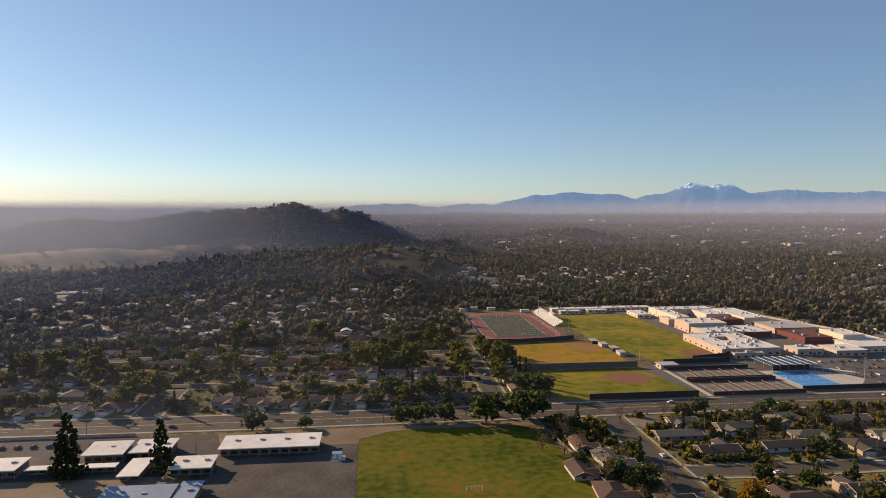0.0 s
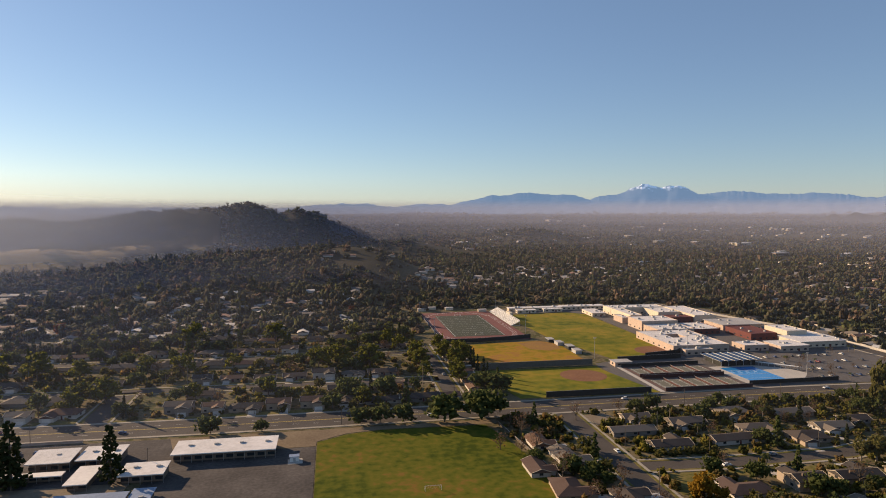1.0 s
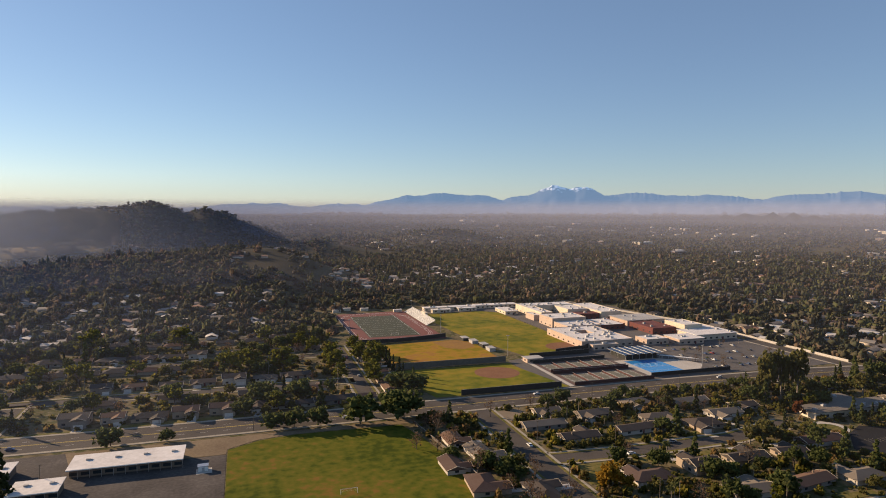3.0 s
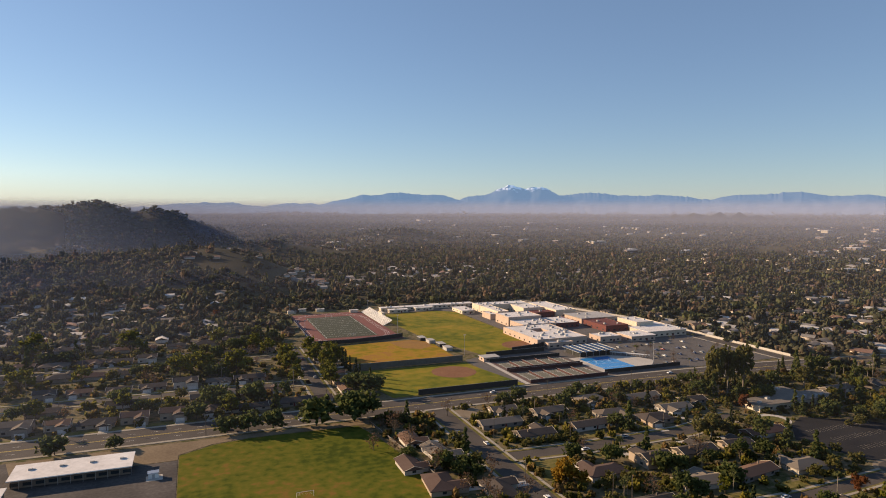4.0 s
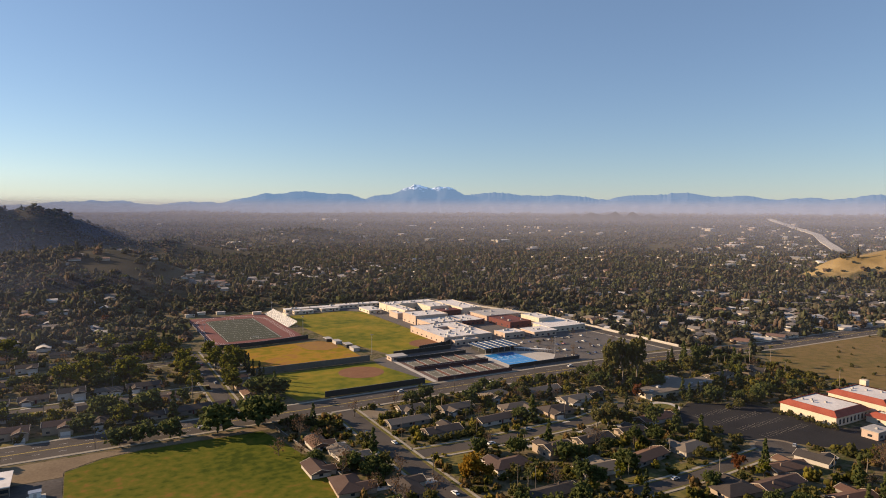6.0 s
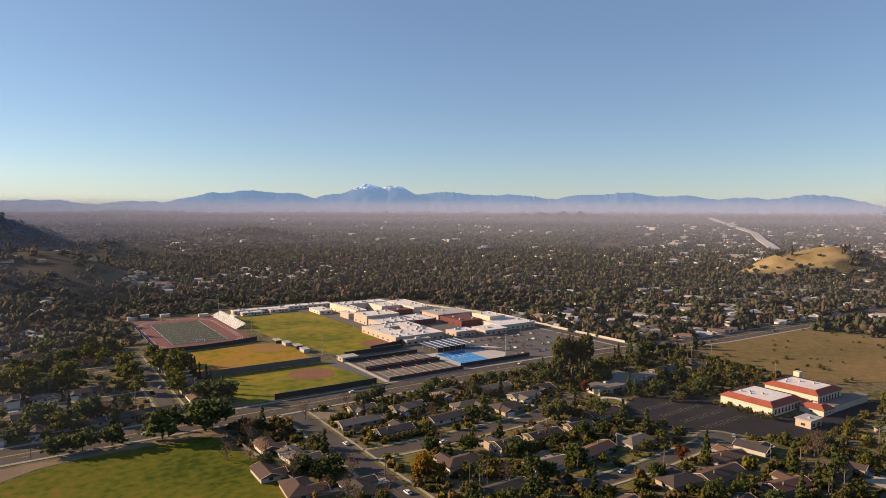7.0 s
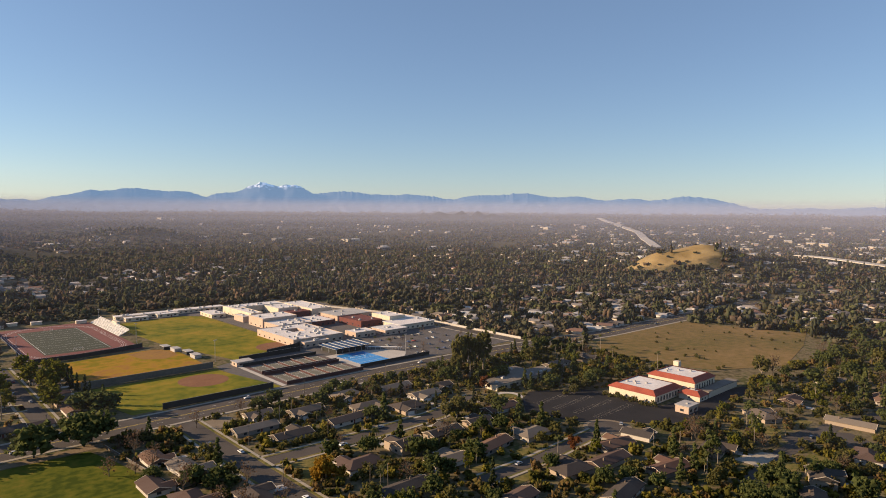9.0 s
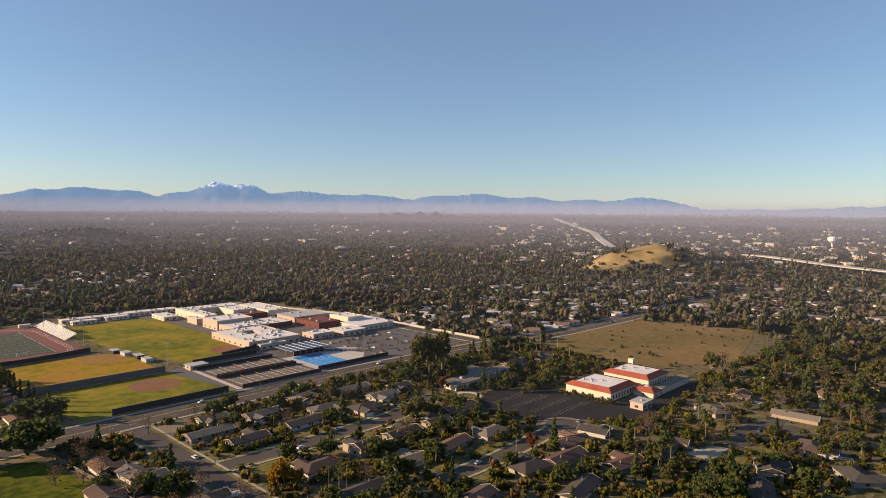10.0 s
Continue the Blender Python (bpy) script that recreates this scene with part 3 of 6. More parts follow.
sheet("lower_field", [(84, 384.5), (164, 384.5), (164, 375), (175, 323), (96, 324)], GREEN_GRASS, 0.12, "yellow-green grass softball field beside the road", "field")
sheet("softball_infield", arc(147, 364, 14, 0, 345, 22), INFIELD, 0.17, "reddish clay softball infield", "field")
sheet("campus_paving", [(164.5, 322), (366, 322), (366, 590), (336, 625), (160, 625), (160, 596), (222, 597), (238, 582), (239, 438), (230, 404), (183, 397), (166, 391)], surface("campus_paving", [(0.07, 0.064, 0.06), (0.13, 0.115, 0.105)], 0.04, 0.4, 0.9), 0.07, "grey paved campus grounds and car park", "yard")
sheet("office_car_park", [(272, 224), (297, 208), (300, 204), (304, 196), (304, 162), (372, 150), (372, 143), (290, 140), (278, 147), (267, 160), (250, 176), (243, 202), (258, 217)], DARK_ASPHALT, 0.08, "dark new asphalt office car park", "car park")
sheet("turning_kerb", arc(254, 162, 11.2, 0, 350, 24), SAND, 0.11, "pale kerb and verge round the turning circle", "pavement")
sheet("turning_circle", arc(254, 162, 9.2, 0, 350, 24), ASPHALT, 0.14, "round asphalt turning circle with kerb", "road")
sheet("dry_field", [(386, 250), (412, 275), (450, 282.5), (548, 280), (575, 182), (520, 166), (445, 152), (400, 176), (388, 200)], DRY_FIELD, 0.14, "dry brown-gold grass field dotted with saplings", "field")
sheet("lane_court", [(299, 104), (320, 100), (330, 84), (318, 66), (306, 52), (300, 56), (308, 70), (312, 84), (306, 92), (296, 96)], ASPHALT, 0.10, "worn grey asphalt court between houses", "road")
sheet("front_lawn", [(257, 95), (273, 94), (273, 86), (258, 84.6)], LAWN, 0.12, "green front lawn beside the driveway", "lawn")
sheet("driveway", [(259, 107), (276, 102), (278, 96), (259, 95.6)], PATH_CONCRETE, 0.11, "pale concrete driveway between lawns", "driveway")
sheet("curved_drive", arc(256, 226, 8.5, 0, 350, 22), PALE_CONCRETE, 0.11, "pale curved concrete drive", "driveway")
sheet("drive_island", arc(256, 225.5, 5.6, 0, 350, 18), LAWN, 0.15, "planted island inside the curved drive", "lawn")
sheet("corner_lawn", [(119.5, 221), (140, 220.5), (140, 205), (119.5, 203)], LAWN, 0.12, "yellowed corner lawn beside the pavement", "lawn")
sheet("front_lawn", [(117.5, 292), (130, 294), (132, 282), (119, 276)], SAND, 0.12, "bare sandy front yard at the street corner", "lawn")
for u0, u1, v0, v1 in ((-165, -118, 320.8, 326), (-60, -28, 319.6, 324), (-24, -2, 320, 324.5), (-330, -200, 320, 326), (-105, -62, 319.6, 322), (-95, -20, 377, 383), (-215, -130, 361, 367), (-330, -230, 378, 384)):
    sheet("verge_lawn", [(u0, v0), (u1, v0), (u1, v1), (u0, v1)], LAWN, 0.11, "strip of yellowed lawn in front of houses", "lawn")

# painted stalls in the office car park
bm = bmesh.new()
for row in range(4):
    for k in range(15):
        u, v = 262 + k * 2.2 - row * 1.5, 172 + row * 11
        if u < 250 + row * 1.0 or u > 299:
            continue
        add_box(bm, u * M - 0.06, u * M + 0.06, v * M, v * M + 5.2, 0.07, 0.09)
tagged(part("stall_lines", bm, PATH_CONCRETE, None), "faint painted stall lines on dark asphalt", "road marking", kind="stuff")

# running track with turf
def oval(cu, v0, v1, w, n=14):
    r = w / 2
    return arc(cu, v1 - r, r, 0, 180, n) + arc(cu, v0 + r, r, 180, 360, n)


sheet("track_apron", [(79, 470), (150, 476), (148, 618), (79, 612)], TRACK_RED, 0.10, "maroon rubber surround of the running track", "track")
sheet("running_track", oval(113, 474, 613, 66), TRACK_RED, 0.14, "maroon rubber running track oval", "track")
sheet("turf_field", [(92, 494), (134, 494), (134, 594), (92, 594)], TURF, 0.19, "dull green artificial football turf", "field")
bm = bmesh.new()
for k in range(11):
    v = (500 + k * 8.8) * M
    add_box(bm, 93 * M, 133 * M, v - 0.06, v + 0.06, 0.18, 0.20)
for u in (93, 133):
    add_box(bm, u * M - 0.12, u * M + 0.12, 494.5 * M, 593.5 * M, 0.18, 0.205)
for w in (60, 63, 66):
    o = [(a * M, b * M) for a, b in oval(113, 474 + (66 - w) / 2 + 0.3, 613 - (66 - w) / 2 - 0.3, w - 0.6)]
    for p, q in zip(o, o[1:] + o[:1]):
        p, q = Vector(p), Vector(q)
        t = (q - p).normalized()
        nn = Vector((-t.y, t.x)) * 0.09
        add_prism(bm, ccw([tuple(p + nn), tuple(q + nn), tuple(q - nn), tuple(p - nn)]), 0.13, 0.146)
tagged(part("field_lines", bm, WHITE, None), "white painted field and lane lines", "field marking", kind="stuff")

# tennis courts
bm = bmesh.new()
for v0, v1 in ((324, 350.5), (354, 379)):
    sheet("court_surround", [(179, v0), (231, v0), (231, v1), (179, v1)], COURT_RED, 0.12, "dull red tennis court surround", "court")
    for k in range(5):
        u0 = 181.2 + k * 10
        sheet("tennis_court", [(u0, v0 + 3), (u0 + 8.4, v0 + 3), (u0 + 8.4, v1 - 3), (u0, v1 - 3)], COURT, 0.15, "grey-green hard tennis court with white lines", "court")
        a, b = v0 + 4, v1 - 4
        for uu in (u0 + 0.6, u0 + 7.8, u0 + 1.5, u0 + 6.9):
            add_box(bm, uu * M - 0.06, uu * M + 0.06, a * M, b * M, 0.14, 0.16)
        for vv in (a, b, (a + b) / 2 - 5, (a + b) / 2 + 5):
            add_box(bm, (u0 + 0.6) * M, (u0 + 7.8) * M, vv * M - 0.06, vv * M + 0.06, 0.14, 0.162)
tagged(part("court_lines", bm, WHITE, None), "white painted tennis court lines", "court marking", kind="stuff")


# ---- buildings ----
def flat_building(name, u0, u1, v0, v1, h, wall, roof, label, hole=None, units=0, windows=True, seed=1, parapet=0.5, overhang=0.0, base=0.0):
    """A flat-roofed block on the plan with parapet, roof sheet, rooftop units, window bands and doors."""
    rnd = random.Random(seed)
    x0, x1, y0, y1 = u0 * M, u1 * M, v0 * M, v1 * M
    cx, cy = (x0 + x1) / 2, (y0 + y1) / 2
    w, d = (x1 - x0) / 2, (y1 - y0) / 2
    t = thing(name, cx, cy, base, 0, label, "building")
    def cells(f, inset=0.0):
        a, b = w - inset, d - inset
        if not hole:
            f(-a, a, -b, b)
        else:
            p, q, r, s = [k * M for k in hole]
            p, q, r, s = p - cx, q - cx, r - cy, s - cy
            f(-a, p, -b, b)
            f(q, a, -b, b)
            f(p, q, -b, r)
            f(p, q, s, b)
    bm = bmesh.new()
    cells(lambda a, b, c, e: add_box(bm, a, b, c, e, -0.3, h))
    part("wall", bm, wall, t)
    bm = bmesh.new()
    o = overhang
    if o:
        add_box(bm, -w - o, w + o, -d - o, d + o, h + 0.01, h + 0.35)
    else:
        cells(lambda a, b, c, e: add_box(bm, a, b, c, e, h + 0.004, h + 0.12), 0.25)
    part("roof", bm, roof, t)
    if parapet and not o:
        bm = bmesh.new()
        for a, b, c, e in ((-w, w, -d, -d + 0.25), (-w, w, d - 0.25, d), (-w, -w + 0.25, -d + 0.25, d - 0.25), (w - 0.25, w, -d + 0.25, d - 0.25)):
            add_box(bm, a, b, c, e, h + 0.002, h + parapet)
        part("parapet", bm, wall, t)
    for k in range(units):
        a, b = rnd.uniform(-w + 3, w - 3), rnd.uniform(-d + 3, d - 3)
        if hole and hole[0] * M - cx - 2.5 < a < hole[1] * M - cx + 2.5 and hole[2] * M - cy - 2.5 < b < hole[3] * M - cy + 2.5:
            continue
        s = rnd.uniform(0.7, 1.5)
        bm = bmesh.new()
        add_box(bm, a - s, a + s, b - s * 0.8, b + s * 0.8, h + 0.1, h + 0.3 + s * 0.9)
        add_box(bm, a - s * 0.6, a + s * 0.4, b - s * 0.5, b + s * 0.5, h + 0.3 + s * 0.9, h + 0.5 + s * 0.9)
        part("rooftop_unit", bm, STEEL if k % 2 else ROOF_GREY, t, "grey rooftop ventilation unit")
    if windows:
        n = max(1, int(2 * w / 6))
        for k in range(n):
            a = -w + (k + 0.5) * 2 * w / n
            part("window", box(a - 1.3, a + 1.3, -d - 0.06, -d + 0.2, 1.1, min(h - 0.6, 2.6)), GLASS, t)
        n = max(1, int(2 * d / 9))
        for k in range(n):
            a = -d + (k + 0.5) * 2 * d / n
            part("window", box(-w - 0.06, -w + 0.2, a - 1.2, a + 1.2, 1.2, min(h - 0.6, 2.6)), GLASS, t)
        part("door", box(w * 0.3 - 0.9, w * 0.3 + 0.9, -d - 0.07, -d + 0.1, 0, 2.2), BRICK_RED, t)
    block_box(cx, cy, w + 1, d + 1)
    return t


# campus
flat_building("school_building", 231.5, 274, 410, 466, 6.2, WALL_TAN, ROOF_WHITE, "large tan classroom block with white flat roof and courtyard", (247, 258, 438, 452), 34, True, 3)
flat_building("school_building", 250, 281, 466.5, 491, 6.6, WALL_TAN, ROOF_WHITE, "tan classroom block with cluttered white roof", None, 14, True, 4)
flat_building("gymnasium", 249, 281, 491.5, 517, 9.6, WALL_TAN, ROOF_WHITE, "tall tan gymnasium with white flat roof", None, 5, True, 5)
flat_building("school_building", 257, 268, 529, 570, 8.4, WALL_CREAM, ROOF_WHITE, "cream school wing with white flat roof", None, 5, True, 6)
flat_building("school_building", 257, 311, 570.5, 588, 8.4, WALL_CREAM, ROOF_WHITE, "long cream school wing with white roof vents", None, 12, True, 7)
flat_building("school_building", 290, 311, 541, 570, 8, WALL_CREAM, ROOF_WHITE, "cream school wing with white flat roof", None, 6, True, 8)
flat_building("school_building", 312, 333, 518, 574, 8.2, WALL_CREAM, ROOF_WHITE, "cream classroom block with white flat roof", None, 8, True, 9)
flat_building("brick_annex", 249, 256.5, 528, 546, 6, WALL_TAN, ROOF_WHITE, "small tan brick annex beside the school wing", None, 1, False, 10)
flat_building("red_hall", 290, 311, 519, 532, 6.5, BRICK_RED, BRICK_RED, "dark red clad hall between school wings", None, 2, True, 11)
flat_building("school_building", 315, 350, 480, 508, 6, WALL_TAN, ROOF_GREY, "low tan classroom block with pale overhanging roof", None, 3, True, 12, 0, 1.2)
flat_building("red_hall", 313, 335, 441, 474, 6, BRICK_RED, BRICK_RED, "dark red clad school hall", None, 3, True, 13)
flat_building("theatre", 338, 355, 434, 460, 9.4, WALL_CREAM, ROOF_WHITE, "tall cream theatre block with white roof", None, 3, True, 14)
flat_building("school_building", 330.5, 368, 410, 433, 5.5, WALL_CREAM, ROOF_WHITE, "low cream school block with white overhanging roof", None, 4, True, 15, 0, 1.0)
flat_building("school_building", 308, 330, 401, 419, 5, WALL_TAN, ROOF_WHITE, "low tan school office with white roof", None, 4, True, 16, 0, 0.8)
flat_building("school_building", 284, 303, 407, 422, 5, WALL_TAN, ROOF_WHITE, "low tan school block with white roof", None, 4, True, 17)
flat_building("school_building", 356, 369, 436, 462, 5, WALL_CREAM, ROOF_WHITE, "long low cream block with white roof", None, 3, True, 18)
flat_building("locker_room", 236, 257, 402, 409, 4.5, WALL_TAN, ROOF_GREY, "low tan locker building with grey roof", None, 2, True, 19)
flat_building("school_building", 282, 306, 470, 500, 5, BRICK_RED, ROOF_WHITE, "low dark red block with white roof", None, 6, True, 23)
flat_building("portable_classrooms", 168, 222, 608, 616, 4, WALL_CREAM, ROOF_WHITE, "long row of cream portable classrooms with white roof", None, 6, True, 20, 0, 0.6)
flat_building("portable_classrooms", 223, 268, 610, 620, 4, WALL_CREAM, ROOF_WHITE, "long row of cream portable classrooms with white roof", None, 5, True, 21, 0, 0.6)
for u, v in ((173, 596), (201, 600)):
    flat_building("portable_classroom", u, u + 19, v, v + 6, 3.6, WALL_CREAM, ROOF_WHITE, "cream portable classroom with white roof", None, 1, True, int(u), 0, 0.5)
flat_building("portable_classroom", 237, 250, 566, 592, 4, WALL_CREAM, ROOF_WHITE, "cream portable classroom block with pale roof", None, 3, True, 22, 0, 0.6)
flat_building("clubhouse", 175, 186, 380.5, 388, 3.5, WALL_TAN, ROOF_GREY, "small blue-grey roofed field clubhouse", None, 0, True, 24, 0, 0.8)
for k, (u, v) in enumerate(((166, 424), (166, 438), (163, 452), (160, 464))):
    flat_building("dugout", u - 2, u + 2.5, v - 4, v + 4, 2.8, DARK_SCREEN if k % 2 else STEEL, ROOF_GREY, "low dugout shelter with grey roof", None, 0, False, k, 0, 0.4)
for u, v in ((142, 590), (84, 603), (112, 607), (95, 612)):
    flat_building("field_shed", u - 4, u + 4, v + 22, v + 25, 3, WALL_CREAM, ROOF_WHITE, "small white shed beside the track", None, 0, False, int(u), 0, 0.3)

# solar canopy over the plaza by the pool
for k in range(6):
    t = thing("solar_canopy", (241 + k * 5.2) * M, 378 * M, 0, 0, "tilted dark solar panels on steel posts", "solar canopy", "solar canopies")
    bm = bmesh.new()
    add_box(bm, -2.3, 2.3, -14, 14, 5.2, 5.35)
    bmesh.ops.rotate(bm, verts=bm.verts, cent=(0, 0, 5.3), matrix=Matrix.Rotation(radians(-8), 3, "Y"))
    part("panel", bm, PANEL, t)
    bm = bmesh.new()
    for s in (-2.35, 2.2):
        add_box(bm, s, s + 0.15, -14, 14, 5.3 + s * 0.14, 5.55 + s * 0.14)
    part("rim", bm, STEEL, t)
    for y in (-12, 0, 12):
        bm = bmesh.new()
        add_tube(bm, [(0, y, 0), (0, y, 5.2)], [0.15, 0.15], 6)
        part("post", bm, STEEL, t)
flat_building("pool_building", 242, 266, 370, 388, 4, DARK_SCREEN, ROOF_GREY, "low dark pool building under solar canopies", None, 0, False, 31)

# swimming pool
sheet("pool_deck", [(233, 329), (268, 329), (284, 346), (280, 358), (262, 371), (233, 370)], PALE_CONCRETE, 0.12, "pale concrete deck round the pool", "deck")
pool = thing("swimming_pool", 250 * M, 349 * M, 0.13, 0, "bright blue outdoor swimming pool with lane floats", "pool")
part("basin", box(-12.2 * M, 12.2 * M, -18 * M, 18 * M, -0.3, 0.03), PALE_CONCRETE, pool)
part("water", box(-11.6 * M, 11.6 * M, -17.4 * M, 17.4 * M, -0.2, 0.06), POOL_BLUE, pool)
for k in range(3):
    part("lane_float", box(-11.5 * M, 11.5 * M, (-9 + 9 * k) * M - 0.25, (-9 + 9 * k) * M + 0.25, 0.05, 0.14), surface("pale_float" + "abc"[k], [(0.3, 0.45, 0.6), (0.4, 0.55, 0.7)], 0.5, 3), pool)
bm = bmesh.new()
cur = [(263 + 4 * math.sin(k / 11 * 3) + k * 2.0, 374 - k * 1.9 - 4 * math.sin(k / 12 * math.pi)) for k in range(12)]
for a, b in zip(cur, cur[1:]):
    p, q = Vector(a) * M, Vector(b) * M
    t = (q - p).normalized()
    nn = Vector((-t.y, t.x)) * 1.2
    add_prism(bm, ccw([tuple(p + nn), tuple(q + nn), tuple(q - nn), tuple(p - nn)]), 2.4, 2.7)
    add_prism(bm, ccw([tuple(p + nn * 0.1), tuple(p + nn * 0.1 + t * 0.2), tuple(p - nn * 0.1 + t * 0.2), tuple(p - nn * 0.1)]), 0, 2.4)
tagged(part("curved_canopy", bm, WHITE, None), "curved white walkway canopy on posts", "canopy")

# bleachers by the track
st = thing("bleachers", 153.5 * M, 573 * M, 0, 0, "long stepped white metal bleachers facing the track", "bleachers")
for k in range(8):
    part("bench_row", box(-5.5 + k * 1.25, -4.2 + k * 1.25, -50, 50, 0.3 + k * 0.6, 0.55 + k * 0.6), WHITE, st)
for y in range(-50, 51, 20):
    bm = bmesh.new()
    add_prism(bm, [(-5.4, y - 0.1), (4.4, y - 0.1), (4.4, y + 0.1), (-5.4, y + 0.1)], 0, 0.3)
    add_tube(bm, [(-5.2, y, 0.2), (4.3, y, 4.7)], [0.1, 0.1], 4)
    add_tube(bm, [(4.3, y, 0), (4.3, y, 6)], [0.1, 0.1], 4)
    part("support", bm, STEEL, st)
part("back_rail", box(4.3, 4.4, -50, 50, 5.2, 6.0), STEEL, st)
part("press_box", box(4.6, 8, -8, 8, 0, 7), WALL_CREAM, st, "cream press box behind the seats")


# near school by the asphalt yard
# veranda shade put into the school walls' colour; plain brown on house chimneys
WALL_SHADE_BROWN = surface("shade_brown_plaster", [(0.15, 0.11, 0.08), (0.22, 0.165, 0.125)], 0.1, 0.8, 0.9)


def long_block(name, u0, u1, v0, v1, h, label, roof=ROOF_WHITE, vents=4, tilt=0.6):
    """A low classroom row: walls, window band, sloped overhanging roof, roof vents, veranda posts."""
    x0, x1, y0, y1 = u0 * M, u1 * M, v0 * M, v1 * M
    w, d = (x1 - x0) / 2, (y1 - y0) / 2
    t = thing(name, (x0 + x1) / 2, (y0 + y1) / 2, 0, 0, label, "building")
    part("wall", box(-w + 1, w - 1, -d + 2.5, d - 0.8, -0.2, h - 0.3), WALL_SHADE_BROWN, t)
    bm = bmesh.new()
    v = [bm.verts.new(c) for c in ((-w, -d, h), (w, -d, h), (w, d, h + tilt), (-w, d, h + tilt), (-w, -d, h + 0.3), (w, -d, h + 0.3), (w, d, h + tilt + 0.3), (-w, d, h + tilt + 0.3))]
    for f in ((3, 2, 1, 0), (4, 5, 6, 7), (0, 1, 5, 4), (1, 2, 6, 5), (2, 3, 7, 6), (3, 0, 4, 7)):
        bm.faces.new([v[i] for i in f])
    part("roof", bm, roof, t)
    part("fascia", box(-w, w, -d - 0.08, -d - 0.004, h - 0.15, h + 0.3), WHITE, t)
    n = int(2 * w / 5)
    for k in range(n):
        a = -w + (k + 0.5) * 2 * w / n
        part("window", box(a - 1.7, a + 1.7, -d + 2.42, -d + 2.6, 1.0, 2.5), GLASS, t)
        bm = bmesh.new()
        add_tube(bm, [(a + 2.3, -d + 0.3, 0), (a + 2.3, -d + 0.3, h)], [0.08, 0.08], 5)
        part("veranda_post", bm, STEEL, t)
    for k in range(vents):
        a = -w + (k + 0.6) * 2 * w / vents
        bm = bmesh.new()
        add_box(bm, a - 1.1, a + 0.6, d * 0.1, d * 0.1 + 1.3, h + 0.5, h + 1.3)
        add_box(bm, a + 0.6, a + 1.8, d * 0.1 + 0.3, d * 0.1 + 0.9, h + 0.5, h + 1.0)
        part("roof_vent", bm, ROOF_GREY, t, "grey rooftop air unit")
    block_box((x0 + x1) / 2, (y0 + y1) / 2, w + 1, d + 1)
    return t


long_block("classroom_block", -65, -24.5, 262.5, 277, 4.4, "long low classroom block with white roof vents")
long_block("classroom_block", -117, -101, 261, 274, 4.6, "low classroom block with white pitched roof", vents=1, tilt=1.2)
long_block("classroom_block", -100, -84, 263, 277, 4.2, "low classroom block with white roof", vents=2)
long_block("classroom_block", -79, -63, 244.5, 256, 4.2, "low classroom block with white roof", vents=2)
long_block("classroom_block", -164, -135, 249, 261, 4.4, "low classroom block with pale roof", vents=3)
long_block("covered_walkway", -133, -100, 251, 255, 3.2, "covered school walkway with pale flat roof", vents=0, tilt=0.1)
long_block("covered_walkway", -96, -88, 241, 258, 3.4, "white curved-edge walkway roof between blocks", vents=0, tilt=0.3)
long_block("classroom_block", -94, -70, 214, 229, 4.2, "low classroom block with blue metal roof", BLUE_ROOF, 1, 1.0)
long_block("classroom_block", -69.5, -62, 214, 232, 4.0, "small block with blue and white roof", BLUE_ROOF, 1, 0.6)
sh = thing("equipment_shed", -17 * M, 258 * M, 0, 4, "small white and blue equipment shed on asphalt", "shed")
part("wall", box(-2.2, 2.2, -1.6, 1.6, 0, 2.5), WHITE, sh)
bm = bmesh.new()
add_prism(bm, [(-2.5, -1.9), (2.5, -1.9), (2.5, 1.9), (-2.5, 1.9)], 2.5, 2.7)
part("roof", bm, BLUE_ROOF, sh)
part("door", box(-0.6, 0.6, -1.66, -1.5, 0, 2.0), STEEL, sh)
part("slab", box(-3.2, 4, -4.5, 2, -0.1, 0.12), PALE_CONCRETE, sh)

# low boundary wall between the yard and the road
bm = bmesh.new()
add_box(bm, -178 * M, -108 * M, 293.4 * M, 293.4 * M + 0.3, 0, 1.6)
tagged(part("yard_wall", bm, WALL_TAN, None), "low tan boundary wall along the pavement", "wall", kind="structure")


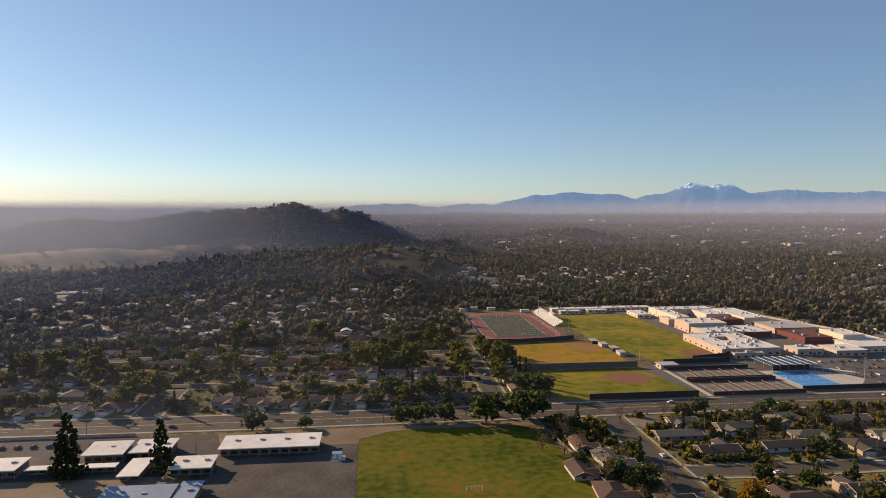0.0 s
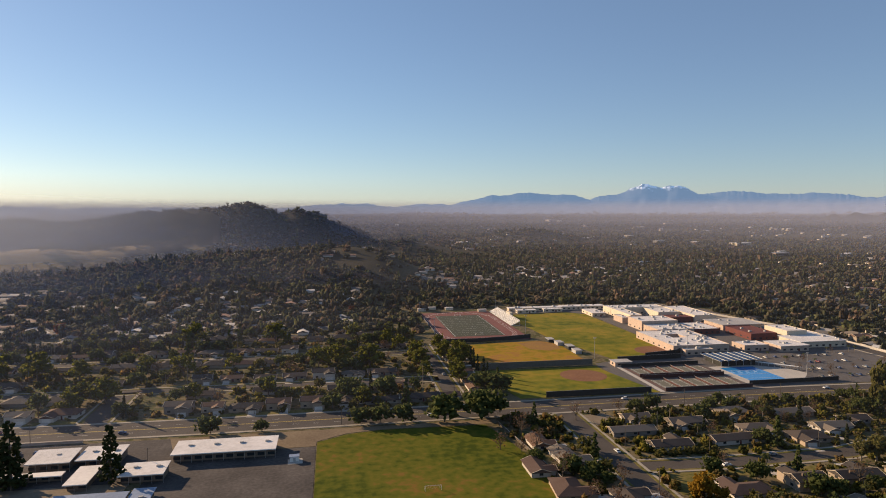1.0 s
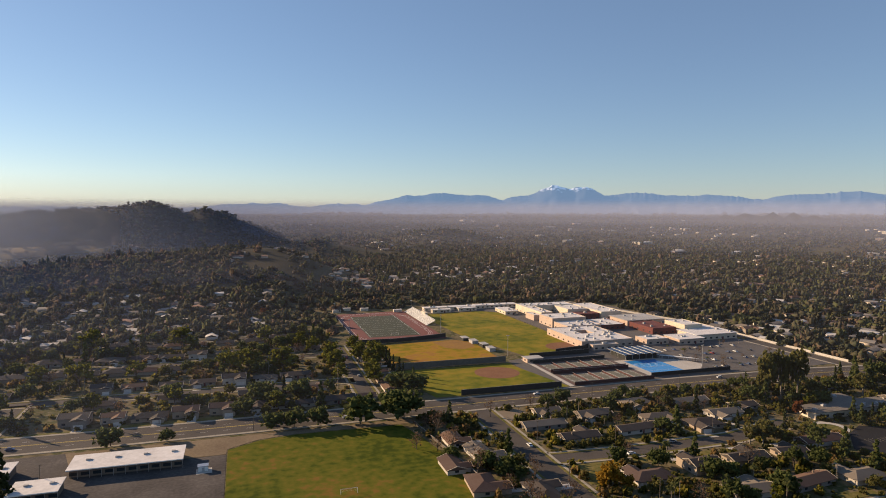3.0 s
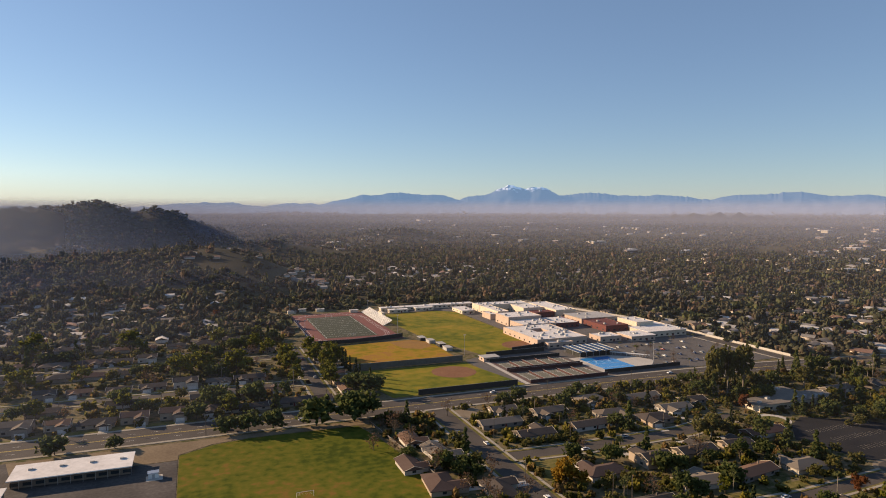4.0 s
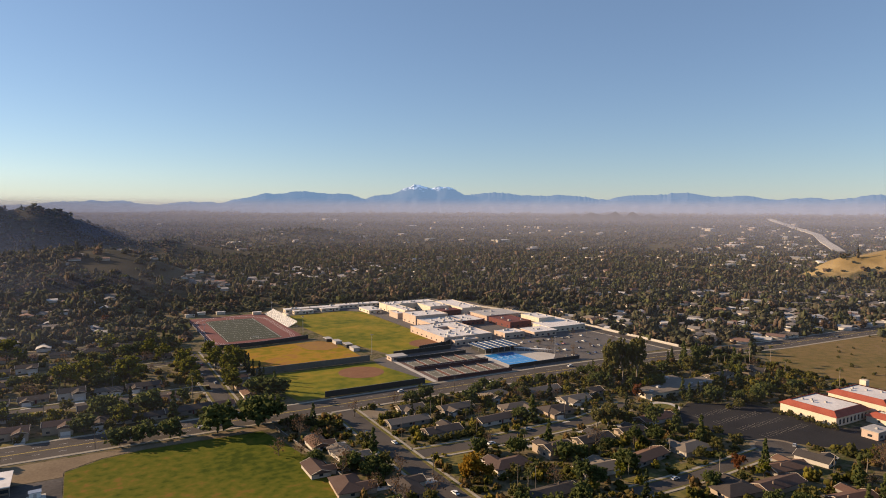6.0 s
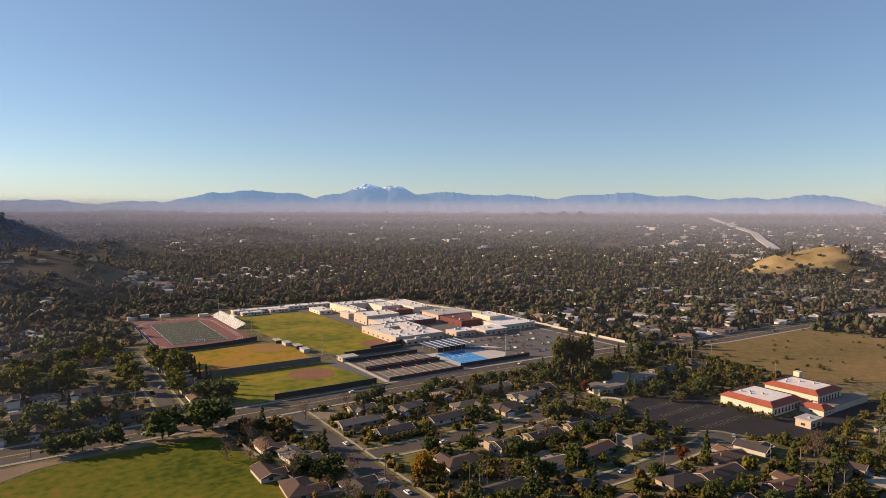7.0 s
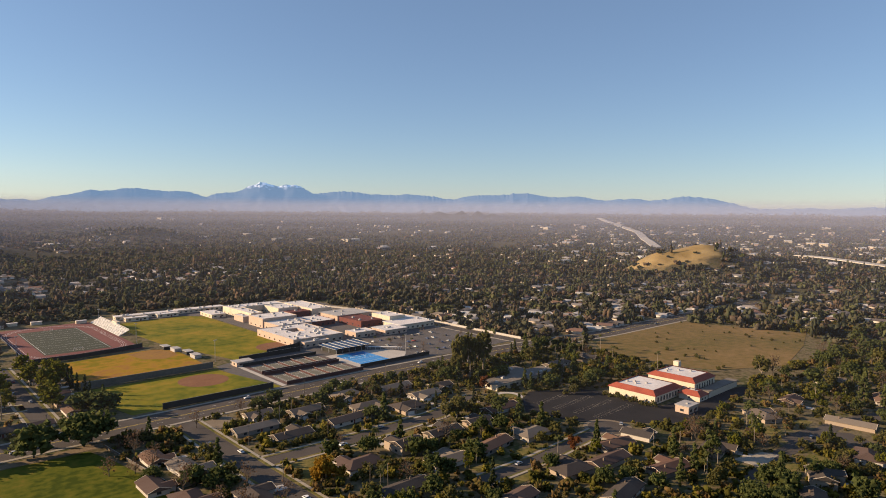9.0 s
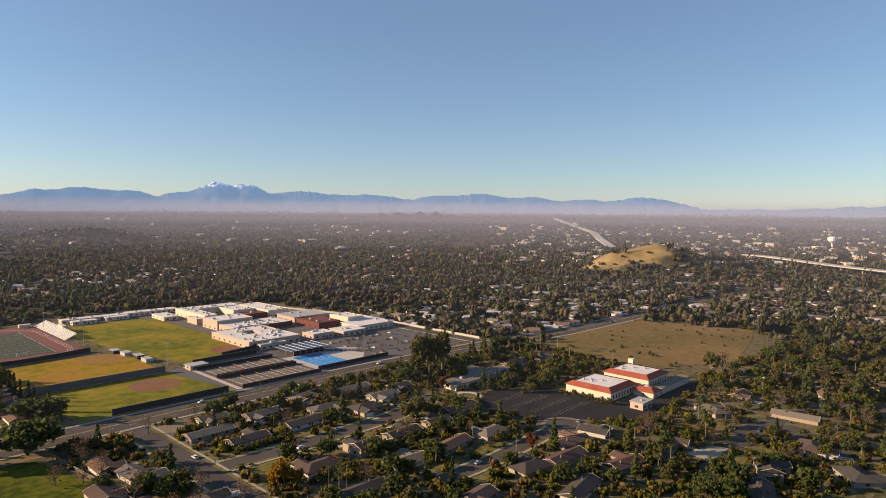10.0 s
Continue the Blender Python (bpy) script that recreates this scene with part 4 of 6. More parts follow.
# office with red tile mansard
def mansard_block(t, u0, u1, v0, v1, h, cu, cv):
    x0, x1, y0, y1 = (u0 - cu) * M, (u1 - cu) * M, (v0 - cv) * M, (v1 - cv) * M
    part("wall", box(x0 + 1, x1 - 1, y0 + 1, y1 - 1, -0.2, h - 2.6), WALL_CREAM, t)
    bm = bmesh.new()
    i = 4.2
    lo = [bm.verts.new(c) for c in ((x0, y0, h - 2.6), (x1, y0, h - 2.6), (x1, y1, h - 2.6), (x0, y1, h - 2.6))]
    hi = [bm.verts.new(c) for c in ((x0 + i, y0 + i, h), (x1 - i, y0 + i, h), (x1 - i, y1 - i, h), (x0 + i, y1 - i, h))]
    inn = [bm.verts.new((v.co.x + (0.4 if k in (0, 3) else -0.4), v.co.y + (0.4 if k < 2 else -0.4), h)) for k, v in enumerate(hi)]
    bm.faces.new(lo[::-1])
    for k in range(4):
        j = (k + 1) % 4
        bm.faces.new((lo[k], lo[j], hi[j], hi[k]))
        bm.faces.new((hi[k], hi[j], inn[j], inn[k]))
    part("tile_roof", bm, TILE, t, "sloped red clay tile roof")
    part("flat_roof", box(x0 + i + 0.4, x1 - i - 0.4, y0 + i + 0.4, y1 - i - 0.4, h - 2.5, h - 0.5), ROOF_WHITE, t, "white flat roof deck")
    rnd = random.Random(int(u0))
    for k in range(4):
        a, b = rnd.uniform(x0 + 7, x1 - 7), rnd.uniform(y0 + 7, y1 - 7)
        part("roof_vent", box(a - 0.7, a + 0.7, b - 0.6, b + 0.6, h - 0.5, h + 0.5), ROOF_GREY, t)
    n = int((x1 - x0 - 4) / 4)
    for k in range(n):
        a = x0 + 3 + (k + 0.5) * (x1 - x0 - 6) / n
        part("window", box(a - 0.8, a + 0.8, y0 + 0.93, y0 + 1.1, 1.0, h - 4.2), GLASS, t)
    n = int((y1 - y0 - 4) / 7)
    for k in range(n):
        a = y0 + 3 + (k + 0.5) * (y1 - y0 - 6) / n
        part("window", box(x0 + 0.93, x0 + 1.1, a - 0.6, a + 0.6, 1.2, 2.6), GLASS, t)


off = thing("office_building", 318 * M, 176 * M, 0, 0, "cream office building with red tile mansard roofs", "building")
mansard_block(off, 301.5, 331, 164.5, 193.5, 8.2, 318, 176)
mansard_block(off, 331.3, 357, 158, 187, 11.6, 318, 176)
mansard_block(off, 323, 334, 151, 164.2, 6.2, 318, 176)
part("low_wing", box(16.5 * M, 52 * M, -24 * M, -18.4 * M, -0.2, 4.4), WALL_CREAM, off)
part("low_wing_roof", box(16 * M, 52.5 * M, -24.5 * M, -18.2 * M, 4.41, 4.8), GRAVEL_ROOF, off)
part("tower", box(37 * M, 37 * M + 4, 4 * M, 4 * M + 4, 8, 14.5), WALL_CREAM, off, "cream square tower above the roof")
block_box(328 * M, 170 * M, 28 * M, 24 * M)
flat_building("office_annex", 300, 310, 146, 153, 4.5, WALL_TAN, ROOF_GREY, "small tan brick annex beside the office", None, 1, True, 41, 0, 0.5)
flat_building("clinic", 259, 312, 236, 248, 4.0, WALL_CREAM, GRAVEL_ROOF, "long low cream clinic with pale flat roof", None, 9, True, 42, 0, 0.6)
flat_building("clinic", 284, 300, 249, 259, 3.8, WALL_CREAM, GRAVEL_ROOF, "low cream clinic wing with white flat roof", None, 3, True, 43, 0, 0.6)


# ---- houses ----
def gable(bm, w, d, h0, h1, over=0.6, hip=0.0):
    """A pitched roof with its ridge along x."""
    a, b = w + over, d + over
    r = a - hip
    th = 0.22
    for dz in (0.0,):
        v = [bm.verts.new(c) for c in ((-a, -b, h0), (a, -b, h0), (a, b, h0), (-a, b, h0), (-r, 0, h1), (r, 0, h1),
                                       (-a, -b, h0 - th), (a, -b, h0 - th), (a, b, h0 - th), (-a, b, h0 - th))]
    for f in ((0, 1, 5, 4), (2, 3, 4, 5), (1, 2, 5), (3, 0, 4), (9, 8, 7, 6), (6, 7, 1, 0), (7, 8, 2, 1), (8, 9, 3, 2), (9, 6, 0, 3)):
        bm.faces.new([v[i] for i in f])


def add_moved(bm, other, m):
    me = bpy.data.meshes.new("tmp")
    other.to_mesh(me)
    other.free()
    me.transform(m)
    bm.from_mesh(me)
    bpy.data.meshes.remove(me)


def house(label, w, d, h, hip, wing, chimney=True, flat=False, group="houses"):
    """A one-storey house: main body, cross wing with garage, roof, windows, doors, chimney. wing: (x, length, half-width)."""
    t = thing("house", 0, 0, 0, 0, label, "house", group)
    bm = box(-w, w, -d, d, -0.3, h)
    wx, wl, ww = wing
    if wl:
        add_box(bm, wx - ww, wx + ww, -d - wl, -d - 0.002, -0.3, h)
    pitch = 0.34
    top = h + (d + 0.6) * pitch
    if not hip:
        v = [bm.verts.new(c) for c in ((-w, -d, h), (-w, d, h), (-w, 0, h + d * pitch), (w, -d, h), (w, d, h), (w, 0, h + d * pitch))]
        bm.faces.new((v[0], v[2], v[1]))
        bm.faces.new((v[3], v[4], v[5]))
    if wl:
        v = [bm.verts.new(c) for c in ((wx - ww, -d - wl, h), (wx + ww, -d - wl, h), (wx, -d - wl, h + ww * pitch))]
        bm.faces.new(v)
    part("wall", bm, HOUSE_WALL, t)
    bm = bmesh.new()
    gable(bm, w, d, h + 0.02, top, 0.6, (d + 0.6) if hip else 0.0)
    if wl:
        b2 = bmesh.new()
        L = (wl + d) / 2
        gable(b2, L, ww, h + 0.03, h + (ww + 0.6) * pitch, 0.5, 0)
        add_moved(bm, b2, pose(wx, -d - wl + L, 0, 0, 0, 90))
    roof = part("roof", bm, HOUSE_ROOF, t)
    boards = bmesh.new()
    rakes = [] if hip else [((s * (w + 0.62), -d - 0.6, h), (s * (w + 0.62), 0, top), (s * (w + 0.62), d + 0.6, h)) for s in (-1, 1)]
    if wl:
        rakes.append(((wx - ww - 0.6, -d - wl - 0.52, h), (wx, -d - wl - 0.52, h + (ww + 0.6) * pitch), (wx + ww + 0.6, -d - wl - 0.52, h)))
    for lo, mid, hi in rakes:
        for a, b in ((lo, mid), (mid, hi)):
            add_tube(boards, [a, b], [0.12, 0.12], 4)
    if rakes:
        me = bpy.data.meshes.new("boards")
        boards.to_mesh(me)
        join = bmesh.new()
        join.from_mesh(roof.data)
        first = len(join.faces)
        join.from_mesh(me)
        join.faces.ensure_lookup_table()
        for f in join.faces[first:]:
            f.material_index = 1
        join.to_mesh(roof.data)
        join.free()
        bpy.data.meshes.remove(me)
        roof.data.materials.append(WALL_CREAM)
    boards.free()
    for k in range(3):
        a = -w + (k + 0.6) * 2 * w / 3.2
        if wl and abs(a - wx) < ww + 1:
            continue
        part("window", box(a - 0.9, a + 0.9, -d - 0.05, -d + 0.1, 0.9, 2.1), GLASS, t)
    for s in (-1, 1):
        part("window", box(s * w - 0.05, s * w + 0.05, -1, 0.9, 0.9, 2.1), GLASS, t)
    if wl:
        part("garage_door", box(wx - 2.4, wx + 2.4, -d - wl - 0.05, -d - wl + 0.1, 0, 2.2), DOOR_WHITE, t)
        part("driveway", box(wx - 2.6, wx + 2.6, -d - wl - 7, -d - wl - 0.1, -0.2, 0.13), PALE_CONCRETE, t)
    part("door", box(w * 0.15 - 0.5, w * 0.15 + 0.5, -d - 0.06, -d + 0.1, 0, 2.1), BRICK_RED, t)
    if chimney:
        part("chimney", box(w * 0.45, w * 0.45 + 0.7, d * 0.3, d * 0.3 + 0.6, h, top + 0.6), WALL_SHADE_BROWN, t)
    return t


PROTOS = [
    house("ranch house with low gabled roof and garage wing", 10.5, 5.0, 2.6, False, (-5.5, 5, 3.6)),
    house("ranch house with hipped roof and garage wing", 10, 5.6, 2.6, True, (5, 4.5, 3.8), False),
    house("long low house with gabled roof", 12.5, 4.8, 2.6, False, (0, 0, 3)),
    house("house with hipped roof and pale plaster walls", 9.5, 6, 2.7, True, (-4.5, 5.5, 4.0), False),
    house("two-storey house with gabled roof and garage wing", 7.5, 5, 4.6, False, (4, 5, 3.6)),
    house("small house with shallow gabled roof", 8, 4.6, 2.5, False, (-3.5, 3.5, 3.2), False),
]
USED = set()


def place(proto, m):
    """Puts the prototype itself at its first place, and copies at the rest."""
    if proto.name in USED:
        return copy_thing(proto, m @ Matrix.Diagonal((1 / proto.scale.x, 1 / proto.scale.y, 1 / proto.scale.z, 1)))
    USED.add(proto.name)
    proto.matrix_world = m
    return proto


rnd = random.Random(11)


def put_house(k, u, v, rz, s=1.0):
    x, y = u * M, v * M
    place(PROTOS[k % 6], pose(x, y, max(0.0, ground_z(x, y)), 0, 0, rz) @ Matrix.Diagonal((s, s, s, 1)))
    block_box(x, y, 9.5 * s, 7 * s)


# houses south of the main road: plan place, kind, turn
NEAR = [(130, 265, 2, 0), (160, 272, 0, 2), (187, 258, 1, -4), (202, 245, 3, -6), (168, 248, 2, 3), (138, 246, 0, 180), (90, 240, 0, 95), (75, 232, 5, 90),
        (80, 212, 3, 84), (98, 200, 1, 90), (167, 202, 4, 180), (235, 212, 2, 180), (169, 180, 0, 175), (195, 180, 2, 8), (219, 178, 1, 180), (234, 146, 0, 170),
        (199, 142, 3, 172), (217, 138, 2, 178), (196, 118, 2, 10), (166, 140, 5, 5), (322, 120, 1, 60), (253, 146, 5, 100), (260, 75, 4, 30), (279, 50, 3, 40),
        (262, 116, 1, 10), (341, 87, 2, 95), (397, 87, 0, 20), (383, 60, 3, 15), (237, 70, 2, 20), (228, 118, 0, 170), (352, 245, 4, 30), (222, 255, 0, 0),
        (240, 262, 5, 0), (218, 276, 2, 2), (190, 282, 3, 0), (140, 282, 5, 0), (84, 258, 5, 90), (142, 200, 1, 180), (190, 205, 0, 180), (212, 205, 5, 178),
        (140, 172, 2, 0), (135, 150, 3, 90), (150, 120, 0, 5), (172, 116, 1, 0), (300, 70, 3, 15), (420, 120, 1, 0), (360, 120, 5, 0), (330, 250, 2, 5), (310, 280, 0, 0), (400, 40, 1, 10), (533, 110, 4, 20)]
for u, v, k, a in NEAR:
    put_house(k, u, v, a)
for u, v, w, d in ((150, 217, 16, 5), (178, 216, 14, 5), (200, 217, 12, 5), (180, 168, 14, 4), (205, 168, 16, 4), (226, 168, 10, 4), (182, 151, 14, 4.5), (212, 152, 16, 4.5), (236, 156, 7, 4), (158, 238, 14, 4), (196, 238, 12, 4),
                   (305, 110, 10, 7), (284, 84, 10, 8), (330, 104, 9, 6), (292, 118, 9, 6)):
    sheet("garden_lawn", [(u - w / 2, v - d / 2), (u + w / 2, v - d / 2), (u + w / 2, v + d / 2), (u - w / 2, v + d / 2)], LAWN, 0.10, "yellow-green front lawn beside a residential street", "lawn")
# rows north of the main road
for row, (v, a) in enumerate(((332, 0), (357, 180), (389, 0), (426, 180), (462, 0), (500, 180))):
    u = -395 + rnd.uniform(0, 10)
    while u < (52 if v > 350 else 90):
        x, y = u * M, v * M
        if not blocked(x, y) and not blocked(x - 7, y) and not blocked(x + 7, y) and not (u > 45 and v > 380) and rnd.random() < 0.74:
            put_house(rnd.randrange(6), u, v + rnd.uniform(-2, 2), a + rnd.uniform(-4, 4), rnd.uniform(0.85, 1.05))
        u += rnd.uniform(15.5, 20)
for v in (350, 368, 386, 404, 422, 440):
    put_house(rnd.randrange(6), 75, v, 90, 0.8)
# streets beyond the campus
for k in range(85):
    b, r = radians(rnd.uniform(30, 82)), rnd.uniform(520, 1250)
    x, y = r * math.sin(b), r * math.cos(b)
    if blocked(x, y) or blocked(x + 8, y) or blocked(x - 8, y) or blocked(x, y + 8) or blocked(x, y - 8) or dryness(x, y) > 0.4 or len(USED) > 900:
        continue
    if k < 120:
        put_house(rnd.randrange(6), x / M, y / M, rnd.choice((0, 90, 180, 270)) + rnd.uniform(-5, 5), rnd.uniform(0.85, 1.1))


# ---- trees ----
def clump(bm, c, s, rnd, spray=False):
    """One irregular leaf clump; a spray is open on one side."""
    q = Euler((rnd.uniform(0, 6), rnd.uniform(0, 6), rnd.uniform(0, 6))).to_matrix()
    v = []
    for d in ((1, 0, 0), (-1, 0, 0), (0, 1, 0), (0, -1, 0), (0, 0, 1), (0, 0, -1)):
        v.append(bm.verts.new(Vector(c) + q @ Vector(d) * s * rnd.uniform(0.5, 1.25)))
    for f in ((0, 2, 4), (2, 1, 4), (1, 3, 4), (3, 0, 4), (2, 0, 5), (1, 2, 5), (3, 1, 5), (0, 3, 5)):
        if not spray or f[0] + f[1] != 3 or f[2] == 4:
            bm.faces.new([v[i] for i in f])


def broadleaf(name, label, h, wide, leaf, seed, trunk=0.25, lobes=10, per=11, size=0.95, bare=False, bark=BARK, stems=1):
    """Tapered trunk with limbs, and a crown of leaf clumps grouped in uneven lobes."""
    rnd = random.Random(seed)
    t = thing(name, 0, 0, 0, 0, label, "tree")
    bm = bmesh.new()
    ends = []
    base = h * trunk
    for s in range(stems):
        off = (rnd.uniform(-1, 1) * (stems - 1), rnd.uniform(-1, 1) * (stems - 1), 0)
        add_tube(bm, [(off[0], off[1], -0.3), (off[0] * 1.3, off[1] * 1.3, base), (off[0] * 1.6 + rnd.uniform(-0.4, 0.4), off[1] * 1.6, h * 0.62)], [h * 0.028, h * 0.02, h * 0.008], 6)
    for k in range(lobes):
        a = k * 2.4 + rnd.uniform(-0.5, 0.5)
        f = rnd.uniform(0.0, 1.0)
        z = base + (h - base) * (0.18 + 0.7 * f)
        rr = wide / 2 * math.sqrt(max(0.05, 1 - ((f - 0.35) / 0.75) ** 2)) * rnd.uniform(0.45, 0.8)
        c = (rr * math.cos(a), rr * math.sin(a), z)
        ends.append((c, wide * rnd.uniform(0.17, 0.27)))
        add_tube(bm, [(0, 0, base * rnd.uniform(0.8, 1.3)), (c[0] * 0.5, c[1] * 0.5, (base + z) / 2), c], [h * 0.012, h * 0.008, h * 0.003], 4)
    if bare:
        for c, s in ends:
            for k in range(4):
                d = Vector((rnd.gauss(0, 1), rnd.gauss(0, 1), abs(rnd.gauss(0.8, 0.6)))).normalized() * s * 1.5
                add_tube(bm, [c, tuple(Vector(c) + d)], [h * 0.004, 0.02], 3)
    part("trunk", bm, bark, t)
    bm = bmesh.new()
    ends.append(((0, 0, base + (h - base) * 0.55), wide * 0.24))
    for c, s in ends:
        if not bare:
            clump(bm, c, s * 0.8, rnd)
        for k in range(per):
            d = Vector((rnd.gauss(0, 1), rnd.gauss(0, 1), rnd.gauss(0.15, 0.9))).normalized()
            p = Vector(c) + d * s * rnd.uniform(0.65, 1.2)
            clump(bm, p, size * rnd.uniform(0.5, 1.25), rnd, True)
    part("crown", bm, leaf, t)
    return t


def conifer(name, label, h, wide, leaf, seed, bottom=0.06, power=0.9, per=10, size=0.8, rings=26):
    rnd = random.Random(seed)
    t = thing(name, 0, 0, 0, 0, label, "tree")
    bm = bmesh.new()
    add_tube(bm, [(0, 0, -0.3), (0.1, 0, h * 0.5), (0, 0, h * 0.97)], [h * 0.018, h * 0.012, 0.04], 6)
    for k in range(14):
        a, z = k * 2.4, h * (0.12 + 0.055 * k)
        r = wide / 2 * (1 - z / h) ** power
        add_tube(bm, [(0, 0, z), (r * math.cos(a), r * math.sin(a), z - r * 0.1)], [h * 0.005, 0.03], 4)
    part("trunk", bm, BARK, t)
    bm = bmesh.new()
    for k in range(rings):
        f = k / (rings - 1)
        z = h * (bottom + (0.97 - bottom) * f)
        r = wide / 2 * max(0.06, (1 - f)) ** power * rnd.uniform(0.72, 1.15)
        n = max(3, int(per * (1.15 - f)))
        for j in range(n):
            a = rnd.uniform(0, 6.283)
            rr = r * rnd.uniform(0.35, 1.05)
            clump(bm, (rr * math.cos(a), rr * math.sin(a), z + rnd.uniform(-0.4, 0.4)), size * rnd.uniform(0.6, 1.3), rnd)
    part("crown", bm, leaf, t)
    return t


def palm(label, h, seed, spread=2.4):
    rnd = random.Random(seed)
    t = thing("palm_tree", 0, 0, 0, 0, label, "tree")
    bm = bmesh.new()
    add_tube(bm, [(0, 0, -0.3), (0.2, 0.1, h * 0.5), (0.1, 0, h)], [0.28, 0.2, 0.2], 6)
    part("trunk", bm, PALE_BARK, t)
    bm = bmesh.new()
    for k in range(26):
        a, up = k * 2.4, rnd.uniform(-0.7, 1.0)
        d, s = Vector((math.cos(a), math.sin(a), 0)), Vector((-math.sin(a), math.cos(a), 0))
        L = spread * rnd.uniform(0.8, 1.15)
        pts = [Vector((0.1, 0, h)), Vector((0.1, 0, h)) + d * L * 0.5 + Vector((0, 0, up * L * 0.4)), Vector((0.1, 0, h)) + d * L + Vector((0, 0, up * L * 0.4 - L * 0.35))]
        wd = [0.12, 0.45, 0.05]
        rows = [(bm.verts.new(p - s * q), bm.verts.new(p + Vector((0, 0, 0.12))), bm.verts.new(p + s * q)) for p, q in zip(pts, wd)]
        for r0, r1 in zip(rows, rows[1:]):
            bm.faces.new((r0[0], r0[1], r1[1], r1[0]))
            bm.faces.new((r0[1], r0[2], r1[2], r1[1]))
    part("fronds", bm, LEAF_PALM, t)
    return t


block_poly([(76 * M, 388 * M), (240 * M, 380 * M), (240 * M, 640 * M), (76 * M, 625 * M)])
OAKS = [broadleaf("oak_tree", "dark evergreen oak with rounded dense crown", 10, 11, LEAF_OAK, 1, 0.22, 13, 14), broadleaf("oak_tree", "dark evergreen oak with broad uneven crown", 9, 12, LEAF_OAK, 2, 0.2, 13, 14),
        broadleaf("oak_tree", "tall dark evergreen tree with ragged crown", 14, 9, LEAF_OAK, 3, 0.22, 12, 10)]
LIGHTS = [broadleaf("shade_tree", "leafy light green shade tree", 13, 11, LEAF_LIGHT, 4, 0.22, 13, 12, 1.0), broadleaf("shade_tree", "yellow-green shade tree with open crown", 11, 9, LEAF_LIGHT, 5, 0.25, 10, 11, 0.9)]
OLIVES = [broadleaf("olive_green_tree", "olive green garden tree", 8, 8, LEAF_OLIVE, 6, 0.2, 9, 11, 0.8), broadleaf("olive_green_tree", "tall olive green eucalyptus", 19, 10, LEAF_OLIVE, 7, 0.22, 15, 12, 1.1, False, PALE_BARK),
          broadleaf("garden_bush", "rounded olive green garden bush", 3.6, 4.6, LEAF_OLIVE, 8, 0.05, 6, 9, 0.55)]
BARES = [broadleaf("bare_tree", "bare brown winter tree with fine twigs", 9, 8, LEAF_BROWN, 9, 0.25, 10, 8, 0.36, True), broadleaf("bare_tree", "tall bare winter tree", 13, 9, LEAF_BROWN, 10, 0.25, 11, 8, 0.4, True)]
GOLDS = [broadleaf("autumn_tree", "golden yellow autumn tree", 9.5, 10, LEAF_GOLD, 12, 0.15, 12, 20, 0.75)]
RUSTS = [broadleaf("rust_tree", "rust brown autumn tree", 9, 8, LEAF_RUST, 13, 0.2, 9, 13, 0.75)]
PINES = [conifer("conifer_tree", "tall dark conifer with ragged crown", 26, 11.5, LEAF_PINE, 14, 0.08, 0.5, 12, 1.05, 30), conifer("conifer_tree", "narrow dark green cypress", 14, 3.4, LEAF_PINE, 15, 0.03, 0.6, 7, 0.7, 20),
         conifer("conifer_tree", "dark green pine with pointed crown", 17, 7, LEAF_OAK, 16, 0.1, 0.8, 8, 1.0, 22)]
PALMS = [palm("tall slender fan palm", 15, 17), palm("fan palm with full crown", 9, 18, 2.8)]


def put_tree(proto, u, v, s=1.0, a=None, flat=1.0):
    x, y = u * M, v * M
    a = rnd.uniform(0, 360) if a is None else a
    place(proto, pose(x, y, ground_z(x, y), 0, 0, a) @ Matrix.Diagonal((s * flat, s * flat, s, 1)))
    block_box(x, y, 2.5, 2.5)


# trees with known places
for u, v, k, s in ((-115, 247, 0, 1.22), (-82, 248, 0, 1.05), (-119, 250, 0, 0.9)):
    put_tree(PINES[k], u, v, s)
for u, v, s in ((11, 299, 0.7), (20, 297.5, 0.8), (31, 297.5, 0.85), (50, 294, 1.05), (68, 294, 1.1), (72, 298, 0.9), (-56, 296, 0.75), (-34, 296, 0.5), (-2, 324, 0.8), (6, 343, 1.0), (-38, 359, 0.9), (79, 344, 1.0), (86, 336, 1.1), (26, 340, 1.1), (12, 333, 0.8)):
    put_tree(OAKS[rnd.randrange(2)], u, v, s * (1.6 if 40 < u < 75 and v < 300 else 1.3), None, 1.2)
for u, v, s in ((-219, 418, 1.15), (-197, 408, 1.2), (-173, 406, 1.25), (-149, 403, 0.9), (-131, 353, 0.9), (-118, 352, 1.0), (-114, 413, 0.9), (-91, 403, 1.2), (-104, 489, 1.3), (-45, 492, 1.2), (-11, 408, 1.25),
                (13, 496, 1.1), (2, 415, 1.0), (21, 405, 1.2), (53, 400, 1.3), (44, 452, 1.3), (75, 398, 1.3), (82, 430, 1.3), (70, 360, 1.1), (71, 376, 1.2), (52, 420, 1.2), (70, 416, 1.3), (52, 374, 1.0), (36, 470, 1.2), (-130, 340, 0.8), (55, 436, 1.2), (72, 446, 1.2), (-63, 412, 0.9), (84, 412, 1.2)):
    k = 0.95 if u > 30 else 1.25
    put_tree(LIGHTS[rnd.randrange(2)], u, v, s * k, None, 1.1 if u > 30 else 1.3)
put_tree(GOLDS[0], 124, 199, 1.2)
put_tree(GOLDS[0], 129, 195, 0.7)
